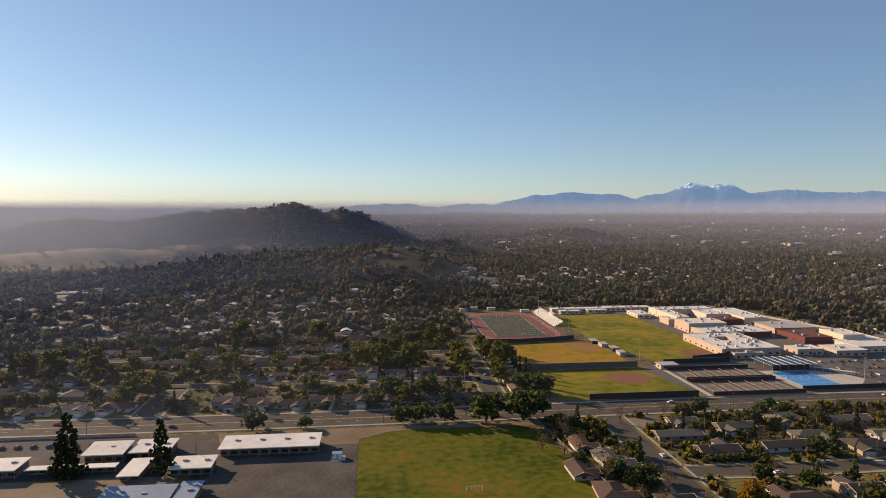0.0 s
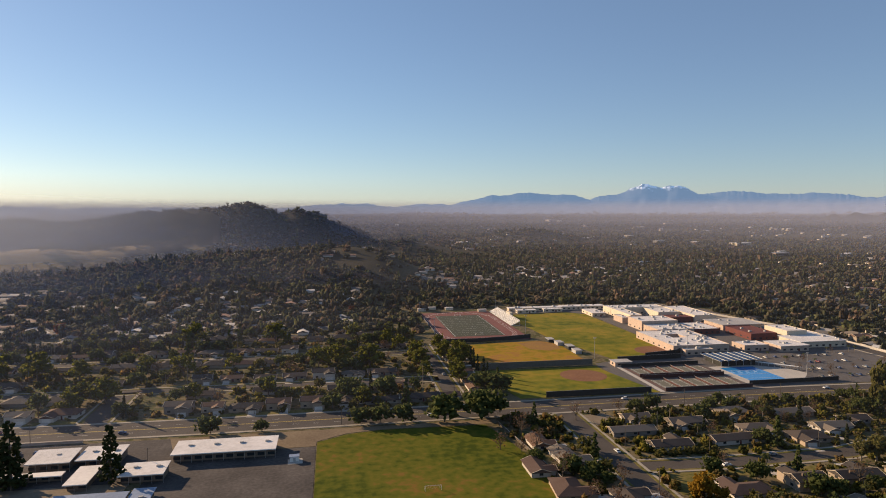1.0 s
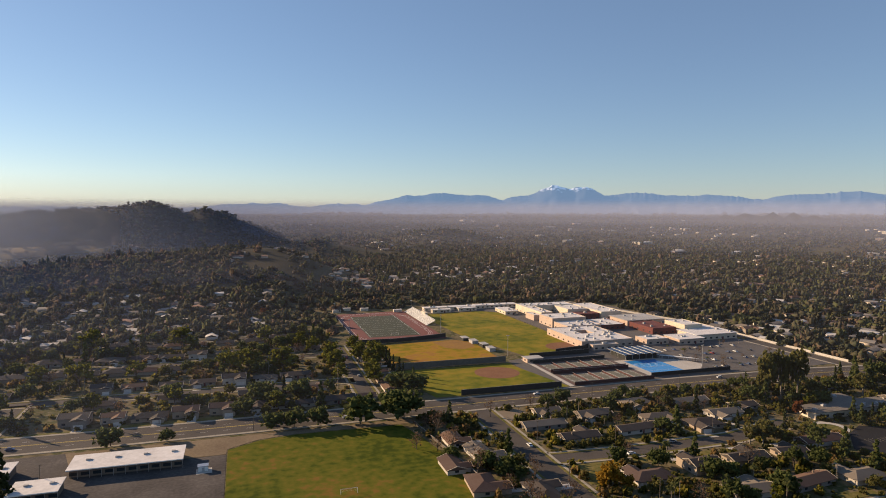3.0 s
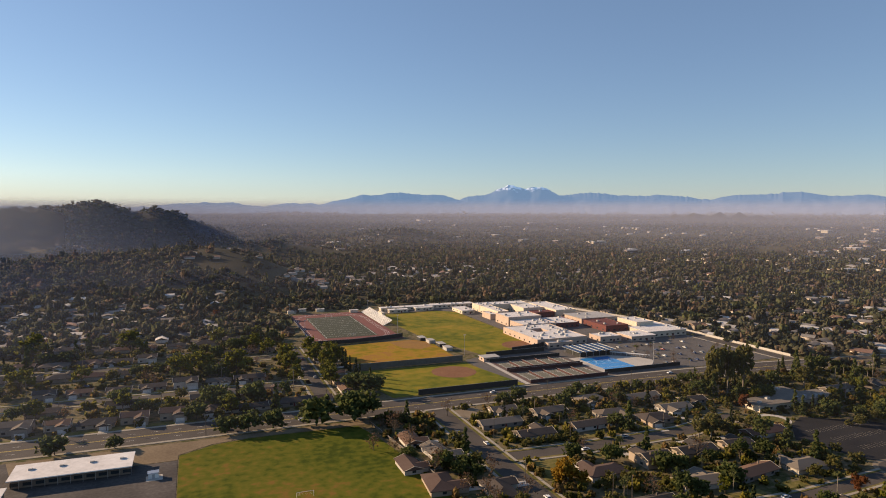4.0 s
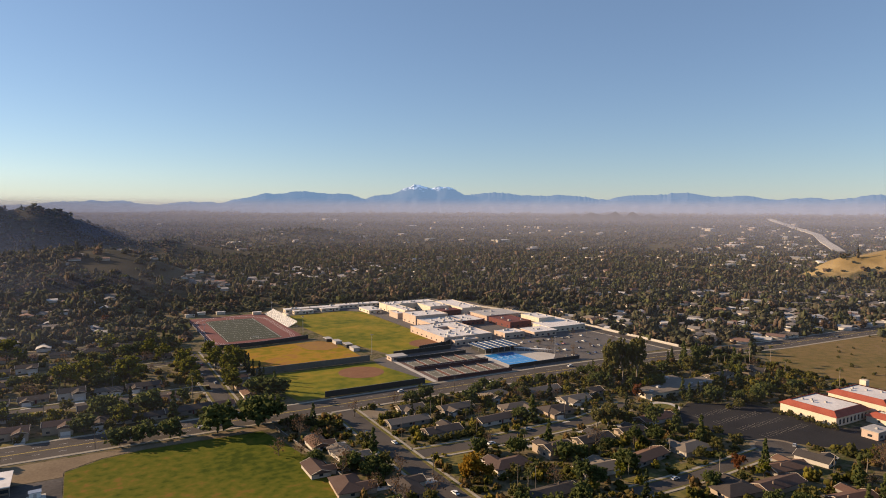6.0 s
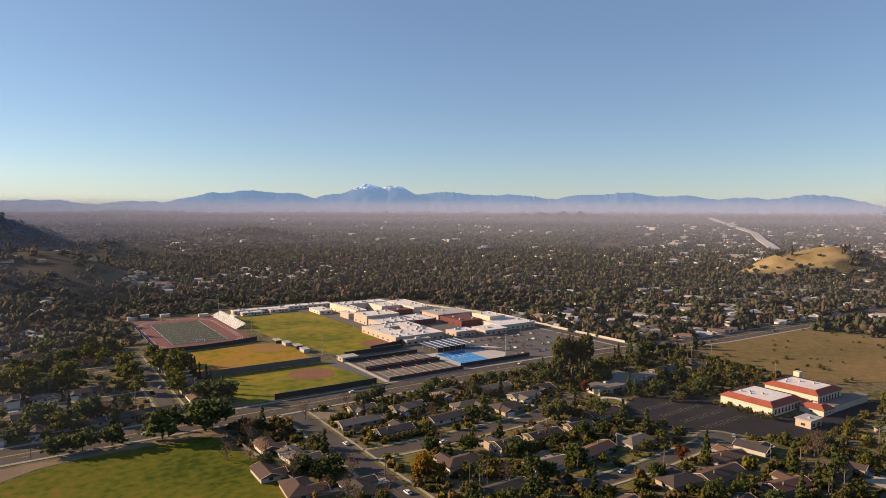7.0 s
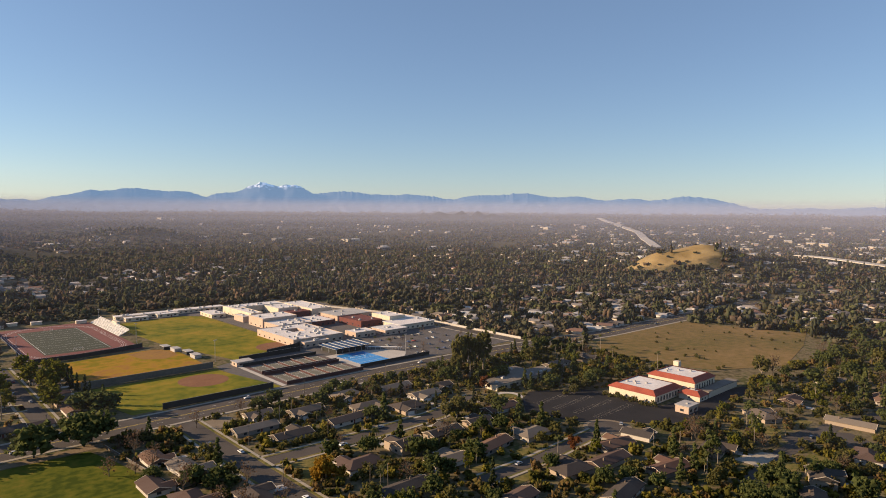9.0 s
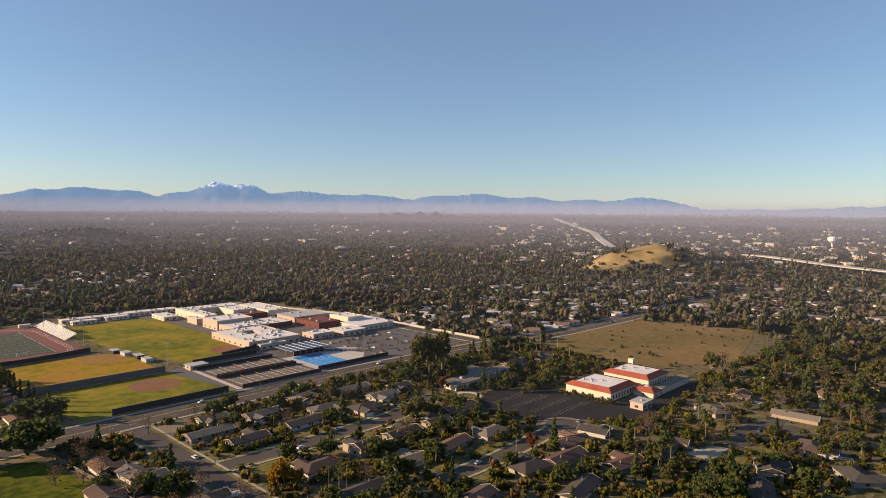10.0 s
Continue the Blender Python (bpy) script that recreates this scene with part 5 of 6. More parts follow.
for u, v, s in ((147, 178, 1.15), (186, 199, 1.0), (77, 277, 1.0), (67, 255, 1.1), (81, 250, 1.0), (75, 251, 0.9), (82, 222, 1.1), (101, 212, 0.9), (112, 286, 0.8), (84, 285, 0.8), (88, 205, 1.0), (104, 190, 0.9), (80, 268, 1.1), (90, 190, 1.1), (267, 128, 1.5), (262, 124, 1.2), (150, 226, 0.8)):
    put_tree(BARES[rnd.randrange(2)], u, v, s)
for u, v in ((137, 181), (140, 183), (139, 179), (260, 130), (268, 122), (275, 105), (248, 108), (345, 262), (352, 268), (365, 272), (372, 262), (385, 270), (392, 258), (300, 118), (290, 112), (160, 215), (380, 240)):
    put_tree(PALMS[rnd.randrange(2)], u, v, rnd.uniform(0.8, 1.1))
for u, v, s in ((271, 269, 1.1), (258, 266, 1.05), (279, 266, 1.15), (265, 272, 1.1), (210, 217, 0.75), (215, 221, 0.7), (205, 219, 0.65), (285, 262, 0.8), (400, 150, 1.0), (320, 262, 0.9)):
    put_tree(OLIVES[1], u, v, s * (1.75 if u in (271, 258, 279, 265) else 1.0), None, 0.6 if u in (271, 258, 279, 265) else 1.25)
for u, v, s in ((335, 280, 1.2), (342, 276, 1.1), (330, 275, 1.0), (243, 124, 0.9), (236, 112, 0.8), (222, 110, 0.8), (86, 395, 1.1), (86, 404, 1.0), (87, 388, 0.9), (85, 420, 0.9), (88, 376, 1.0), (88, 366, 0.9), (-182, 568, 1.6), (90, 350, 0.8), (248, 85, 0.9)):
    put_tree(PINES[1 if u in (86, 87, 88) else 2], u, v, s)
put_tree(RUSTS[0], -215, 547, 1.5)
put_tree(RUSTS[0], 15, 620, 1.0)
# hedge along the residential street and planting by the office
for k in range(9):
    put_tree(OLIVES[2], 128 + k * 3.2, 237.5 + (k % 2), 1.0)
for k in range(9):
    put_tree(OLIVES[2] if k % 3 else OLIVES[0], 297.5 - 0.2 * (k % 2), 163 + k * 3.6, 0.85 if k % 3 else 0.6)
for u, v in ((287, 205), (283, 207), (240, 172), (236, 178), (228, 172), (223, 166), (232, 184), (246, 176), (215, 170), (207, 168)):
    put_tree(OLIVES[rnd.choice((0, 2))], u, v, rnd.uniform(0.7, 1.0))
# fill: gardens south of the road
kinds = [(OAKS[0], 6), (OAKS[1], 6), (OAKS[2], 4), (OLIVES[0], 11), (OLIVES[2], 12), (BARES[0], 5), (LIGHTS[1], 2), (PINES[1], 3), (PINES[2], 3), (PALMS[0], 3), (PALMS[1], 4), (RUSTS[0], 1)]
bag = [p for p, n in kinds for _ in range(n)]


def fill(n, u0, u1, v0, v1, bag, lo=0.65, hi=1.1):
    done = 0
    for k in range(n * 6):
        u, v = rnd.uniform(u0, u1), rnd.uniform(v0, v1)
        if blocked(u * M, v * M) or done >= n:
            continue
        put_tree(rnd.choice(bag), u, v, rnd.uniform(lo, hi))
        done += 1


block_poly([(240 * M, 150 * M), (264 * M, 150 * M), (264 * M, 176 * M), (240 * M, 176 * M)])
block_poly([(236 * M, 138 * M), (270 * M, 136 * M), (270 * M, 152 * M), (238 * M, 152 * M)])
fill(340, 76, 300, 60, 298, bag, 0.6, 1.05)
fill(60, 270, 380, 200, 300, bag, 0.7, 1.15)
fill(85, 290, 390, 30, 140, [OAKS[0], OLIVES[0], OLIVES[0], BARES[1], PALMS[1], OLIVES[2], LIGHTS[1]], 0.6, 1.0)
fill(120, 385, 620, 20, 152, [OAKS[0], OAKS[2], OLIVES[1], OLIVES[0], BARES[1], PINES[2], PALMS[1]], 0.8, 1.3)
fill(330, -330, 60, 321, 520, bag + [LIGHTS[0], LIGHTS[1], OLIVES[0], LIGHTS[0], LIGHTS[1], OAKS[0], OAKS[1], OAKS[2]], 0.7, 1.2)
fill(14, 285, 362, 322, 402, [OLIVES[2]], 0.4, 0.8)
for k in range(22):
    put_tree(PALMS[1] if k % 3 else BARES[0], rnd.uniform(272, 362), rnd.uniform(326, 398), rnd.uniform(0.5, 0.75))
for k in range(45):
    u, v = rnd.uniform(395, 560), rnd.uniform(165, 275)
    put_tree(OLIVES[2], u, v, rnd.uniform(0.35, 0.75))


# ---- far woods and roofs, too many to count ----
def templates(n, clumps, seed, lo=0.28, hi=0.48):
    rnd = random.Random(seed)
    out = []
    for k in range(n):
        bm = bmesh.new()
        tall = rnd.uniform(0.75, 1.05)
        for c in range(clumps):
            a, f = c * 2.4 + rnd.random(), rnd.uniform(0.15, 0.9)
            rr = 0.55 * math.sqrt(max(0.05, 1 - (f - 0.3) ** 2)) * rnd.uniform(0.2, 1)
            clump(bm, (rr * math.cos(a), rr * math.sin(a), f * tall * 0.8), rnd.uniform(lo, hi), rnd, lo < 0.25)
        bm.verts.index_update()
        out.append((np.array([v.co[:] for v in bm.verts]), np.array([[v.index for v in f.verts] for f in bm.faces])))
        bm.free()
    return out


def scatter(name, spots, temps, material, label, category):
    """One joined mesh of many small forms at spots (x, y, z, scale, height, turn)."""
    rs = np.random.RandomState(5)
    vs, fs, n, tint = [], [], 0, []
    for k, (x, y, z, s, h, a) in enumerate(spots):
        v, f = temps[k % len(temps)]
        c, q = math.cos(a), math.sin(a)
        w = np.empty_like(v)
        w[:, 0] = (v[:, 0] * c - v[:, 1] * q) * s + x
        w[:, 1] = (v[:, 0] * q + v[:, 1] * c) * s + y
        w[:, 2] = v[:, 2] * h + z
        vs.append(w)
        fs.append(f + n)
        n += len(v)
        tint.append(np.clip(rs.rand() + 0.05 * rs.randn(len(v)), 0, 1))
    v, f = np.concatenate(vs), np.concatenate(fs)
    me = bpy.data.meshes.new(name)
    me.vertices.add(len(v))
    me.vertices.foreach_set("co", v.astype(np.float32).ravel())
    k = f.shape[1]
    me.loops.add(f.size)
    me.loops.foreach_set("vertex_index", f.astype(np.int32).ravel())
    me.polygons.add(len(f))
    me.polygons.foreach_set("loop_start", np.arange(0, f.size, k, dtype=np.int32))
    me.polygons.foreach_set("loop_total", np.full(len(f), k, dtype=np.int32))
    me.update(calc_edges=True)
    me.materials.append(material)
    me.attributes.new("tint", "FLOAT", "POINT").data.foreach_set("value", np.concatenate(tint).astype(np.float32))
    return tagged(new(name, me), label, category, kind="stuff")


FREEWAYS = [[(1450, 480), (1356, 346), (1219, 191), (1130, 60)], [(1500, 830), (1640, 930), (1971, 1160), (2700, 1820)]]


def near_line(u, v, lines, d):
    for ln in lines:
        for (ax, ay), (bx, by) in zip(ln, ln[1:]):
            L = (bx - ax) ** 2 + (by - ay) ** 2
            t = max(0, min(1, ((u - ax) * (bx - ax) + (v - ay) * (by - ay)) / L))
            if math.hypot(u - ax - t * (bx - ax), v - ay - t * (by - ay)) < d:
                return True
    return False


near_spots, far_spots, roofs = [], [], []
for k in range(11000):
    b, r = rnd.uniform(-38, 90), 660 * (3600 / 660) ** rnd.uniform(0, 1)
    x, y = r * math.sin(radians(b)), r * math.cos(radians(b))
    town = noise.noise((x * 0.002, y * 0.002, 7.0)) + (0.3 if b > 50 else -0.15)
    if r < 820 and x > 340 * M and y < 300 * M:
        continue
    if blocked(x, y) or dryness(x, y) > 0.35 or town < rnd.uniform(-0.3, 0.4) or near_line(x / M, y / M, FREEWAYS, 22):
        continue
    z = ground_z(x, y)
    if z > 20 and r < 2300 and rnd.random() < 0.72:
        continue
    if r < 1500 and b > 25 and rnd.random() < 0.3:
        continue
    if r > 1500 and rnd.random() < (0.5 if b > 48 else 0.78):
        continue
    s = rnd.uniform(5.5, 9) * (1 if r < 1600 else 1.2)
    roofs.append((x, y, z, s, rnd.uniform(3.2, 4.6) * (1.0 if r < 1600 else 1.4), radians(rnd.choice((0, 90)) + rnd.uniform(-6, 6) + (20 if b > 40 else 0))))
    if r < 1400:
        block_box(x, y, s * 0.8, s * 0.8)
for k in range(420):
    b, r = rnd.uniform(-36, 2), rnd.uniform(655, 1020)
    x, y = r * math.sin(radians(b)), r * math.cos(radians(b))
    z = ground_z(x, y)
    if not blocked(x, y) and not blocked(x + 6, y) and not blocked(x - 6, y) and z < 16:
        s = rnd.uniform(6, 9.5)
        roofs.append((x, y, z, s, rnd.uniform(3.2, 4.4), radians(rnd.choice((0, 90)) + rnd.uniform(-8, 8))))
        block_box(x, y, s * 0.8, s * 0.6)
for k in range(3200):
    b, r = rnd.uniform(-40, 3), rnd.uniform(640, 1250)
    x, y = r * math.sin(radians(b)), r * math.cos(radians(b))
    if blocked(x, y) or dryness(x, y) > 0.3 or (-5 < x / M < 160 and y > 800 * M):
        continue
    s = rnd.uniform(4, 12)
    near_spots.append((x, y, ground_z(x, y) - 0.2, s, min(15, s * rnd.uniform(0.7, 1.4)), rnd.uniform(0, 6.3)))
for k in range(3000):
    b, r = rnd.uniform(22, 90), rnd.uniform(620, 1400)
    x, y = r * math.sin(radians(b)), r * math.cos(radians(b))
    if blocked(x, y) or dryness(x, y) > 0.3 or near_line(x / M, y / M, FREEWAYS, 20) or (r < 700 and y / M < (515 if x < 380 * M else 290)):
        continue
    s = rnd.uniform(5, 12)
    near_spots.append((x, y, ground_z(x, y) - 0.2, s, min(17, s * rnd.uniform(0.8, 1.5)), rnd.uniform(0, 6.3)))
for k in range(40000):
    b = rnd.uniform(-40, 92)
    if rnd.random() < 0.30:
        r = math.sqrt(rnd.uniform(400 ** 2, 1450 ** 2))
    else:
        r = 1450 * (4650 / 1450) ** (rnd.random() ** 1.15)
    x, y = r * math.sin(radians(b)), r * math.cos(radians(b))
    d = dryness(x, y)
    if blocked(x, y) or (d > 0.3 and rnd.random() > (0.3 if x > 0 else 0.1)) or (r > 3400 and ground_z(x, y) > 10 + 112 * ((r - 1900) / 2850) ** 1.35) or near_line(x / M, y / M, FREEWAYS, 20):
        continue
    if r > 1450 and noise.noise((x * 0.003, y * 0.003, 3.0)) < -0.38:
        continue
    z = ground_z(x, y)
    if r < 700 and abs(x / M) < 620 and y / M < (515 if x < 380 * M else 280):
        continue
    shaded_slope = -5 < x / M < 160 and 800 < y / M < 1000
    if shaded_slope and rnd.random() < 0.85:
        continue
    g = rnd.random()
    s = (5 + 9 * rnd.random() ** 1.6) * (1 + max(0, r - 1450) / 2000)
    h = min(13, s * rnd.uniform(0.7, 1.1)) if g < 0.84 else min(21, s * rnd.uniform(1.5, 2.2))
    (near_spots if r < 1450 else far_spots).append((x, y, z - 0.2, s * (0.62 if g > 0.84 else 1.0), h, rnd.uniform(0, 6.3)))
for k in range(3600):
    x, y = rnd.uniform(-900, 120) * M, rnd.uniform(1330, 1760) * M
    z = ground_z(x, y)
    if z > 30 and dryness(x, y) < 0.3 and noise.noise((x * 0.006, y * 0.006, 11.0)) > -0.25:
        s = rnd.uniform(6, 13)
        far_spots.append((x, y, z - 0.4, s, s * rnd.uniform(0.6, 1.0), rnd.uniform(0, 6.3)))


def garden_spots(n, areas, lo, hi):
    out = []
    for u0, u1, v0, v1, share in areas:
        for k in range(int(n * share)):
            x, y = rnd.uniform(u0, u1) * M, rnd.uniform(v0, v1) * M
            if not blocked(x, y):
                s = rnd.uniform(lo, hi)
                out.append((x, y, -0.1, s, s * rnd.uniform(0.7, 1.3), rnd.uniform(0, 6.3)))
    return out


GARDENS = [(76, 300, 50, 298, 0.6), (-340, 62, 321, 520, 0.42), (290, 640, 0, 150, 0.2), (575, 660, 150, 282, 0.06), (300, 390, 200, 298, 0.06)]
scatter("garden_shrubs", garden_spots(6200, GARDENS, 0.8, 2.6), templates(10, 7, 3, 0.24, 0.46), LEAF_GARDEN, "mixed shrubs and hedges filling the gardens", "shrubs")
scatter("garden_trees", garden_spots(4000, GARDENS, 2.2, 5.4), templates(16, 20, 4, 0.18, 0.36), LEAF_GARDEN, "small mixed garden trees between the houses", "trees")
scatter("eastern_grove", garden_spots(620, [(345, 640, 0, 150, 0.66), (576, 660, 150, 282, 0.22), (300, 384, 205, 285, 0.12)], 3.6, 7.2), templates(14, 40, 6, 0.15, 0.28), LEAF_GARDEN, "dense mixed grove of tall trees beside the dry field", "trees")
scatter("woodland", near_spots, templates(18, 10, 1, 0.22, 0.46), WOODS, "dense mixed trees covering hillside and suburb", "trees")
scatter("far_woodland", far_spots, templates(12, 3, 2, 0.24, 0.5), WOODS, "distant tree cover across the valley floor", "trees")
gv = np.array([(-1, -.7, 0), (1, -.7, 0), (1, .7, 0), (-1, .7, 0), (-1, -.7, .65), (1, -.7, .65), (1, .7, .65), (-1, .7, .65), (-1, 0, 1.05), (1, 0, 1.05)], dtype=float)
wall_f = np.array([(0, 1, 5, 4), (1, 2, 6, 5), (2, 3, 7, 6), (3, 0, 4, 7)])
rv = np.array([(-1.06, -.8, .62), (1.06, -.8, .62), (1.06, 0, 1.1), (-1.06, 0, 1.1), (1.06, .8, .62), (-1.06, .8, .62)], dtype=float)
roof_f = np.array([(0, 1, 2, 3), (3, 2, 4, 5)])
FAR_ROOF = surface("far_roofing", [(0.12, 0.1, 0.09), (0.3, 0.27, 0.24)], 0.02, 0.3, 0.85, vary="island", mix=0.8, shades=[(0.06, 0.055, 0.05), (0.12, 0.1, 0.085), (0.22, 0.1, 0.06), (0.09, 0.08, 0.07), (0.3, 0.27, 0.24), (0.08, 0.07, 0.06), (0.62, 0.59, 0.55), (0.14, 0.1, 0.08), (0.6, 0.56, 0.5)])
FAR_WALL = surface("far_walls", [(0.45, 0.4, 0.34), (0.62, 0.58, 0.52)], 0.02, 0.3, 0.9, vary="island", mix=0.6, shades=[(0.6, 0.55, 0.48), (0.45, 0.34, 0.25), (0.7, 0.68, 0.64)])
scatter("distant_house_walls", roofs, [(gv, wall_f)], FAR_WALL, "pale walls of countless distant houses", "houses")
scatter("distant_house_roofs", roofs, [(rv, roof_f)], FAR_ROOF, "mixed roofs of countless distant houses", "houses")

# pale commercial blocks far out in the valley
for k in range(110):
    b, r = (rnd.uniform(50, 82), rnd.uniform(1500, 3600)) if k < 90 else (rnd.uniform(10, 50), rnd.uniform(1900, 4200))
    x, y = r * math.sin(radians(b)), r * math.cos(radians(b))
    if dryness(x, y) > 0.2 or near_line(x / M, y / M, FREEWAYS, 30):
        continue
    w, d, h = rnd.uniform(10, 34), rnd.uniform(7, 16), rnd.uniform(5, 10)
    t = thing("warehouse", x, y, ground_z(x, y), rnd.uniform(10, 40), "distant pale flat-roofed commercial building", "building", "valley warehouses")
    part("wall", box(-w, w, -d, d, -2, h), WALL_CREAM if k % 3 else WALL_TAN, t)
    part("roof", box(-w - 0.2, w + 0.2, -d - 0.2, d + 0.2, h + 0.01, h + 0.5), ROOF_WHITE if k % 4 else ROOF_GREY, t)
    for s in range(1):
        part("window", box(-w * 0.8, w * 0.8, -d - 0.1, -d + 0.2, 2, h * 0.6), GLASS, t)

# freeways
for ln, z0 in zip(FREEWAYS, (11, 7)):
    pts = []
    for (ax, ay), (bx, by) in zip(ln, ln[1:]):
        for k in range(12):
            pts.append(((ax + (bx - ax) * k / 12) * M, (ay + (by - ay) * k / 12) * M))
    bm = bmesh.new()
    a, b = offset_line(pts, 15), offset_line(pts, -15)
    zs = [ground_z(*p) + z0 for p in pts]
    for k in range(len(pts) - 1):
        lo = [bm.verts.new((*q, z - 1.2)) for q, z in ((a[k], zs[k]), (a[k + 1], zs[k + 1]), (b[k + 1], zs[k + 1]), (b[k], zs[k]))]
        hi = [bm.verts.new((v.co.x, v.co.y, v.co.z + 2.0)) for v in lo]
        bm.faces.new(lo)
        bm.faces.new(hi[::-1])
        for i in range(4):
            bm.faces.new((lo[i], hi[i], hi[(i + 1) % 4], lo[(i + 1) % 4]))
        if k % 3 == 0:
            add_tube(bm, [(*pts[k], zs[k] - z0 - 1), (*pts[k], zs[k] - 1)], [1.2, 1.2], 6)
    tagged(part("freeway", bm, PALE_CONCRETE, None), "raised pale concrete freeway on columns", "freeway", kind="structure")

tank = thing("water_tower", 1930 * M, 425 * M, ground_z(1930 * M, 425 * M), 0, "white water tower on a slender stem", "water tower")
bm = bmesh.new()
add_tube(bm, [(0, 0, 14), (0, 0, 22), (0, 0, 32), (0, 0, 36)], [3, 13, 14, 8], 16)
part("tank", bm, WHITE, tank)
bm = bmesh.new()
add_tube(bm, [(0, 0, -2), (0, 0, 14)], [3, 2.4], 10)
part("stem", bm, WHITE, tank)


# ---- fences and screens ----
def fence(name, plan, h, material, label, step=9.0):
    """Posts every few metres with a screen between them and a top rail."""
    t = thing(name, 0, 0, 0, 0, label, "fence")
    pts = [Vector(p) * M for p in plan]
    scr, rail = bmesh.new(), bmesh.new()
    for a, b in zip(pts, pts[1:]):
        d = b - a
        n = max(1, int(d.length / step))
        e = d.normalized()
        s = Vector((-e.y, e.x)) * 0.04
        add_prism(scr, ccw([tuple(a + s), tuple(b + s), tuple(b - s), tuple(a - s)]), 0.1, h - 0.1)
        add_prism(rail, ccw([tuple(a + s * 1.6), tuple(b + s * 1.6), tuple(b - s * 1.6), tuple(a - s * 1.6)]), h - 0.098, h)
        for k in range(n + 1):
            p = a + d * k / n
            part("post", box(p.x - 0.07, p.x + 0.07, p.y - 0.07, p.y + 0.07, -0.1, h + 0.05), material, t)
    part("screen", scr, material, t)
    part("rail", rail, STEEL, t)
    return t


HEDGE = surface("clipped_hedge", [(0.015, 0.02, 0.01), (0.035, 0.04, 0.016)], 0.2, 1.5, 0.9, bump=0.8)
fence("road_fence", [(110, 323.4), (170, 323.4)], 4.2, DARK_SCREEN, "dark green screened fence along the road")
fence("outfield_wall", [(89, 388.5), (163, 388.5)], 5.0, surface("weathered_screen", [(0.09, 0.085, 0.07), (0.14, 0.13, 0.11)], 0.1, 0.8), "tall grey screened fence between ball fields")
fence("track_fence", [(80, 472), (106, 470.5), (128, 474), (150, 480)], 4.0, DARK_SCREEN, "dark screened fence at the end of the track")
fence("track_side_fence", [(79, 472), (79, 612)], 2.0, DARK_SCREEN, "dark chain-link fence beside the track")
for v, m in ((323.6, RED_SCREEN), (350.8, RED_SCREEN), (353.8, RED_SCREEN), (379.3, DARK_SCREEN)):
    fence("court_fence", [(178.6, v), (231.4, v)], 2.8, m, "tall maroon windscreen fence round tennis courts")
for k in range(1, 5):
    u = 180.4 + k * 10
    fence("court_divider", [(u, 326), (u, 349)], 1.2, RED_SCREEN, "low maroon net fence between tennis courts")
    fence("court_divider", [(u, 356), (u, 377)], 1.2, RED_SCREEN, "low maroon net fence between tennis courts")
sheet("court_path", [(175.5, 323), (178.2, 323), (178.2, 392), (175.5, 392)], PALE_CONCRETE, 0.13, "pale concrete path beside tennis courts", "path")
fence("pool_fence", [(232.5, 328), (290, 328)], 3.2, DARK_SCREEN, "dark screened fence along the pool")
fence("campus_fence", [(183, 394.5), (229, 396)], 4.0, DARK_SCREEN, "dark screened backstop fence")
fence("backstop", [(205, 399), (229, 404), (240, 412)], 5.0, DARK_SCREEN, "tall dark baseball backstop")
fence("boundary_wall", [(379.5, 322), (377, 480), (340, 600)], 2.2, PALE_CONCRETE, "pale boundary wall along the side road", 8)
fence("field_fence", [(74, 287), (82, 220), (87, 150)], 1.8, WOOD_POLE, "weathered wooden garden fence beside the field")

# ---- soccer goals ----
def goal(u, v, rz):
    t = thing("soccer_goal", u * M, v * M, 0.12, rz, "white metal soccer goal with net", "goal", "soccer goals")
    for x in (-3.66, 3.66):
        bm = bmesh.new()
        add_tube(bm, [(x, 0, 0), (x, 0, 2.44)], [0.08, 0.08], 6)
        part("post", bm, WHITE, t)
        bm = bmesh.new()
        add_tube(bm, [(x, 0, 2.44), (x, 2, 0.05)], [0.05, 0.05], 5)
        part("stay", bm, WHITE, t)
    bm = bmesh.new()
    add_tube(bm, [(-3.7, 0, 2.44), (3.7, 0, 2.44)], [0.08, 0.08], 6)
    part("crossbar", bm, WHITE, t)
    bm = bmesh.new()
    for k in range(13):
        x = -3.6 + k * 0.6
        add_tube(bm, [(x, 0.05, 2.4), (x, 2, 0.05)], [0.015, 0.015], 3)
    part("net", bm, WHITE, t)


goal(33.5, 221, 0)
goal(113, 497, 0)
goal(113, 591, 180)


# ---- poles ----
def pole(u, v, h, label, arms=1, lights=False, mat=WOOD_POLE, group="utility poles"):
    t = thing("light_mast" if lights else "utility_pole", u * M, v * M, 0, 0, label, "pole", group)
    bm = bmesh.new()
    add_tube(bm, [(0, 0, -0.2), (0, 0, h)], [0.2, 0.12], 7)
    part("mast", bm, mat, t)
    for k in range(arms):
        part("crossarm", box(-1.3, 1.3, -0.07, 0.07, h - 0.6 - k * 1.2, h - 0.45 - k * 1.2), mat, t)
    if lights:
        for x in (-1.0, -0.35, 0.35, 1.0):
            part("floodlight", box(x - 0.25, x + 0.25, -0.35, -0.1, h - 0.4, h + 0.1), STEEL, t)


for u, v in ((-72, 258), (2, 298), (113, 208), (134, 183), (-130, 296.5), (70, 298), (175, 298.5), (230, 299), (290, 300), (-40, 321), (60, 322), (-200, 321), (150, 236), (200, 236), (120, 250)):
    pole(u, v, 11, "tall weathered wooden utility pole")
for u, v in ((171, 404), (152, 500), (150, 590), (77, 500), (77, 590), (236, 400), (278, 339)):
    pole(u, v, 18, "tall steel floodlight mast beside sports field", 1, True, STEEL, "floodlight masts")


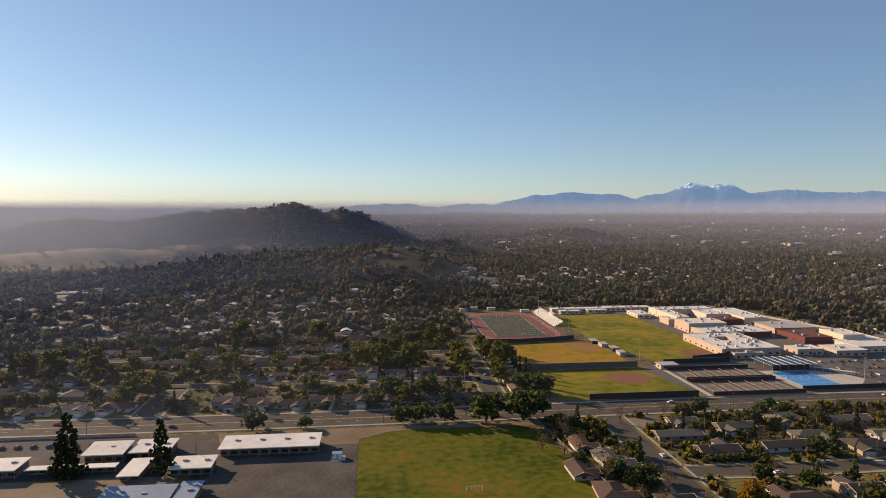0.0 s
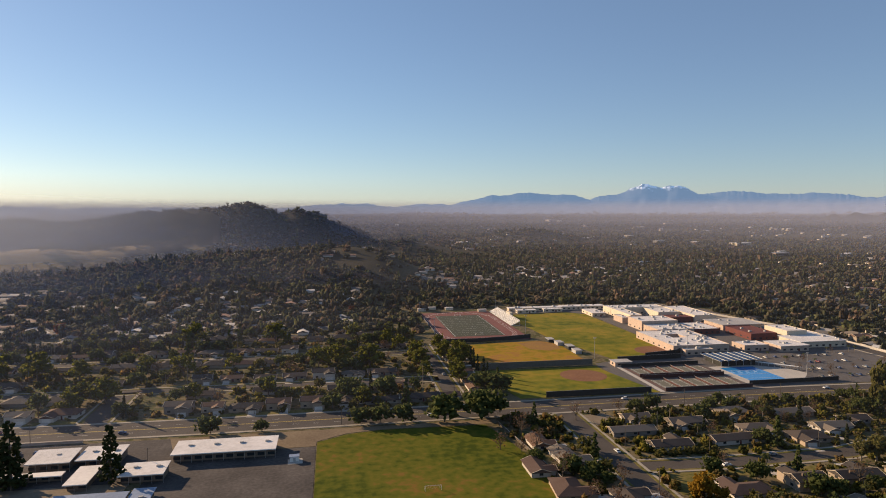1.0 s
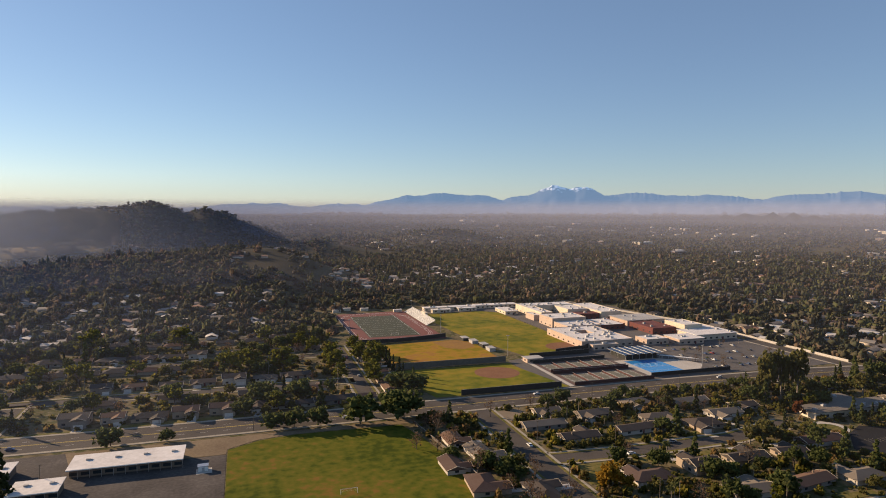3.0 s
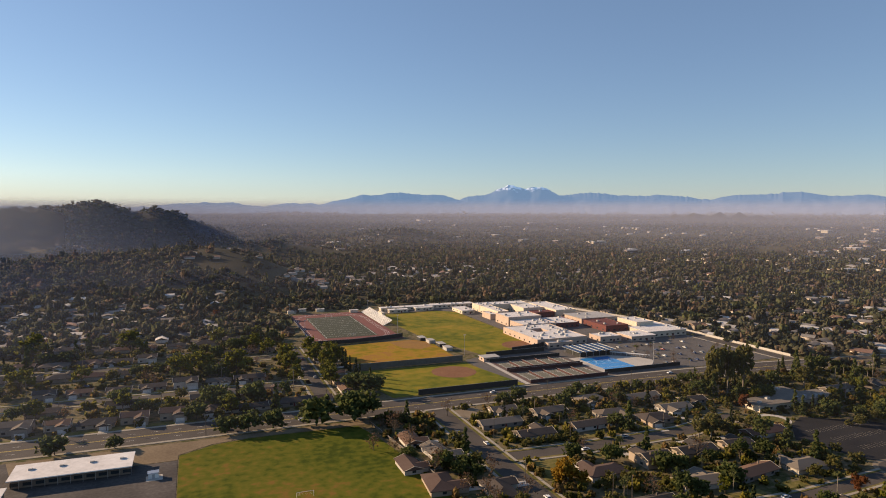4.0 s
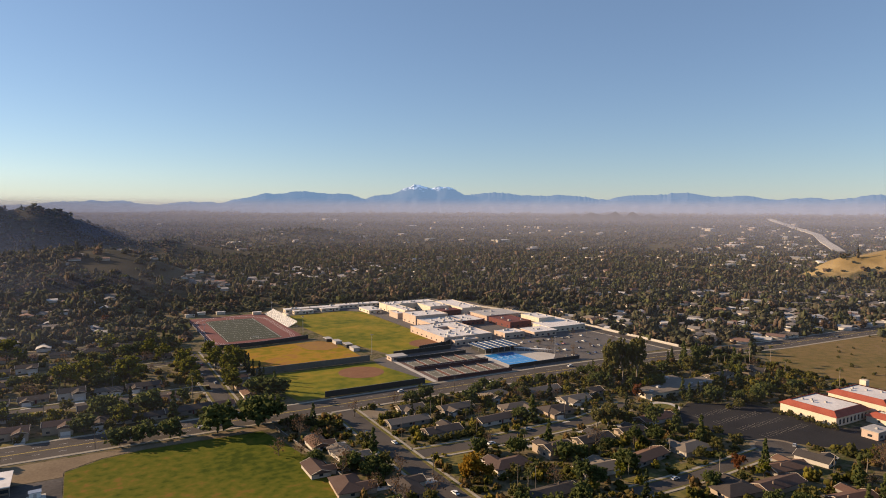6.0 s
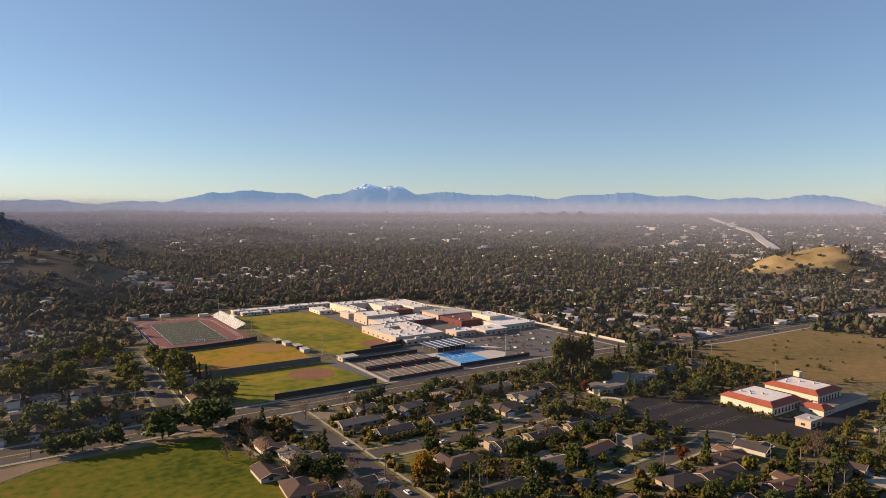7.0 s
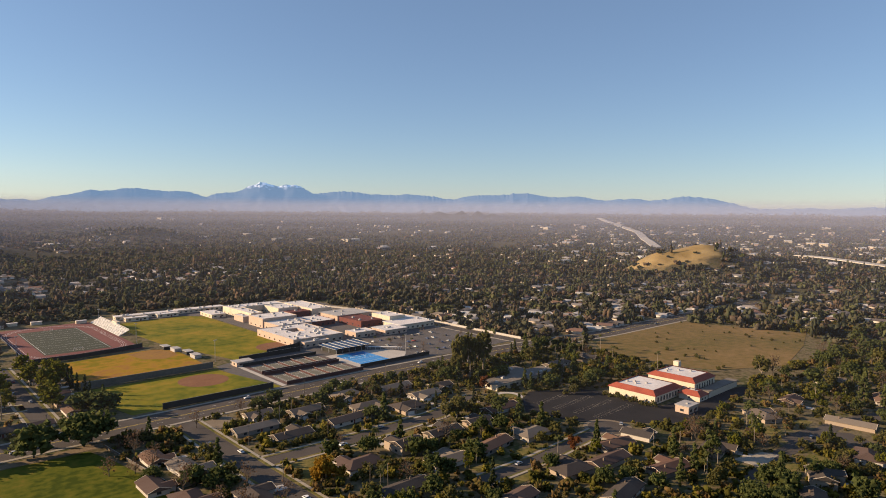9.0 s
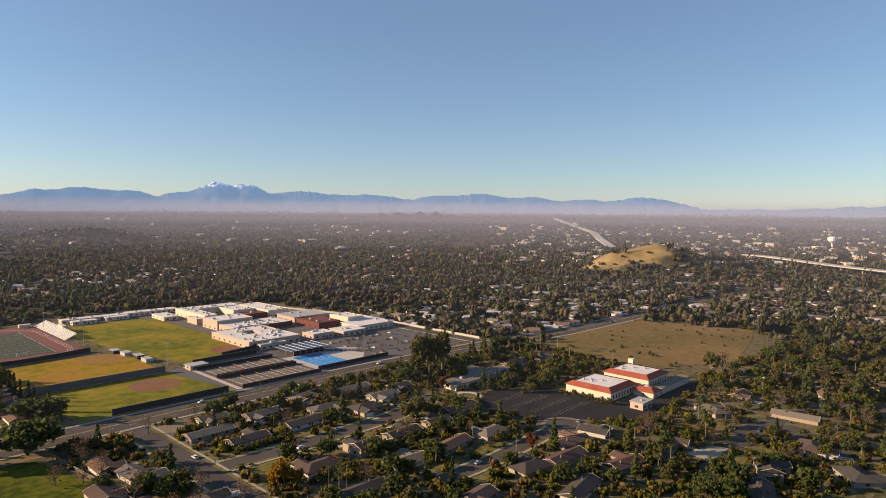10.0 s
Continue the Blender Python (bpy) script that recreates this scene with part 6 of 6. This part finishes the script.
# ---- cars ----
def car():
    t = thing("car", 0, 0, 0, 0, "parked car with dark windows", "car", "parked cars")
    bm = bmesh.new()
    prof = [(-2.2, 0.35), (2.2, 0.35), (2.2, 0.75), (1.2, 0.95), (-1.9, 0.98), (-2.2, 0.85)]
    def extrude(prof, w, bm):
        a = [bm.verts.new((x, -w, z)) for x, z in prof]
        b = [bm.verts.new((x, w, z)) for x, z in prof]
        bm.faces.new(a)
        bm.faces.new(b[::-1])
        for i in range(len(prof)):
            j = (i + 1) % len(prof)
            bm.faces.new((a[j], a[i], b[i], b[j]))
    extrude(prof, 0.9, bm)
    extrude([(0.5, 1.42), (-1.3, 1.42), (-1.25, 1.5), (0.45, 1.5)], 0.72, bm)
    part("body", bm, CAR_PAINT, t)
    bm = bmesh.new()
    extrude([(1.15, 0.94), (0.5, 1.44), (-1.3, 1.44), (-1.8, 0.96)], 0.76, bm)
    part("cabin_glass", bm, GLASS, t)
    for x in (-1.35, 1.35):
        for y in (-0.86, 0.86):
            bm = bmesh.new()
            add_tube(bm, [(x, y - 0.1, 0.33), (x, y + 0.1, 0.33)], [0.33, 0.33], 10)
            part("wheel", bm, RUBBER, t)
    return t


CAR = car()
spots = [(-28, 329, 90), (-26.4, 329, 90), (-9, 330, 90), (-60, 405, 0), (11, 303, 0), (-150, 312, 180), (45, 304, 0), (150, 314, 180), (205, 306, 0), (270, 314, 180), (-95, 303, 0), (108, 262, 90), (114, 245, 90),
         (175, 231, 0), (150, 224, 0), (222, 229, 5), (64, 380, 90), (60, 402, 90), (64, 430, 90), (60, 440, 90), (262, 160, 30), (330, 296, 0), (372, 350, 90), (430, 290, 0), (520, 286, 180), (190, 161, 0), (310, 94, 0), (112, 190, 90)]
for k in range(44):
    if rnd.random() < 0.3:
        continue
    spots.append((286 + (k % 11) * 6.4 + rnd.uniform(-0.5, 0.5), 336 + (k // 11) * 17 + rnd.uniform(-0.3, 0.3), 90))
for k in range(10):
    spots.append((-170 + k * 6 + rnd.uniform(-1, 1), 283, 90))
for u, v, a in spots:
    place(CAR, pose(u * M, v * M, 0.07, 0, 0, a + rnd.uniform(-3, 3)))
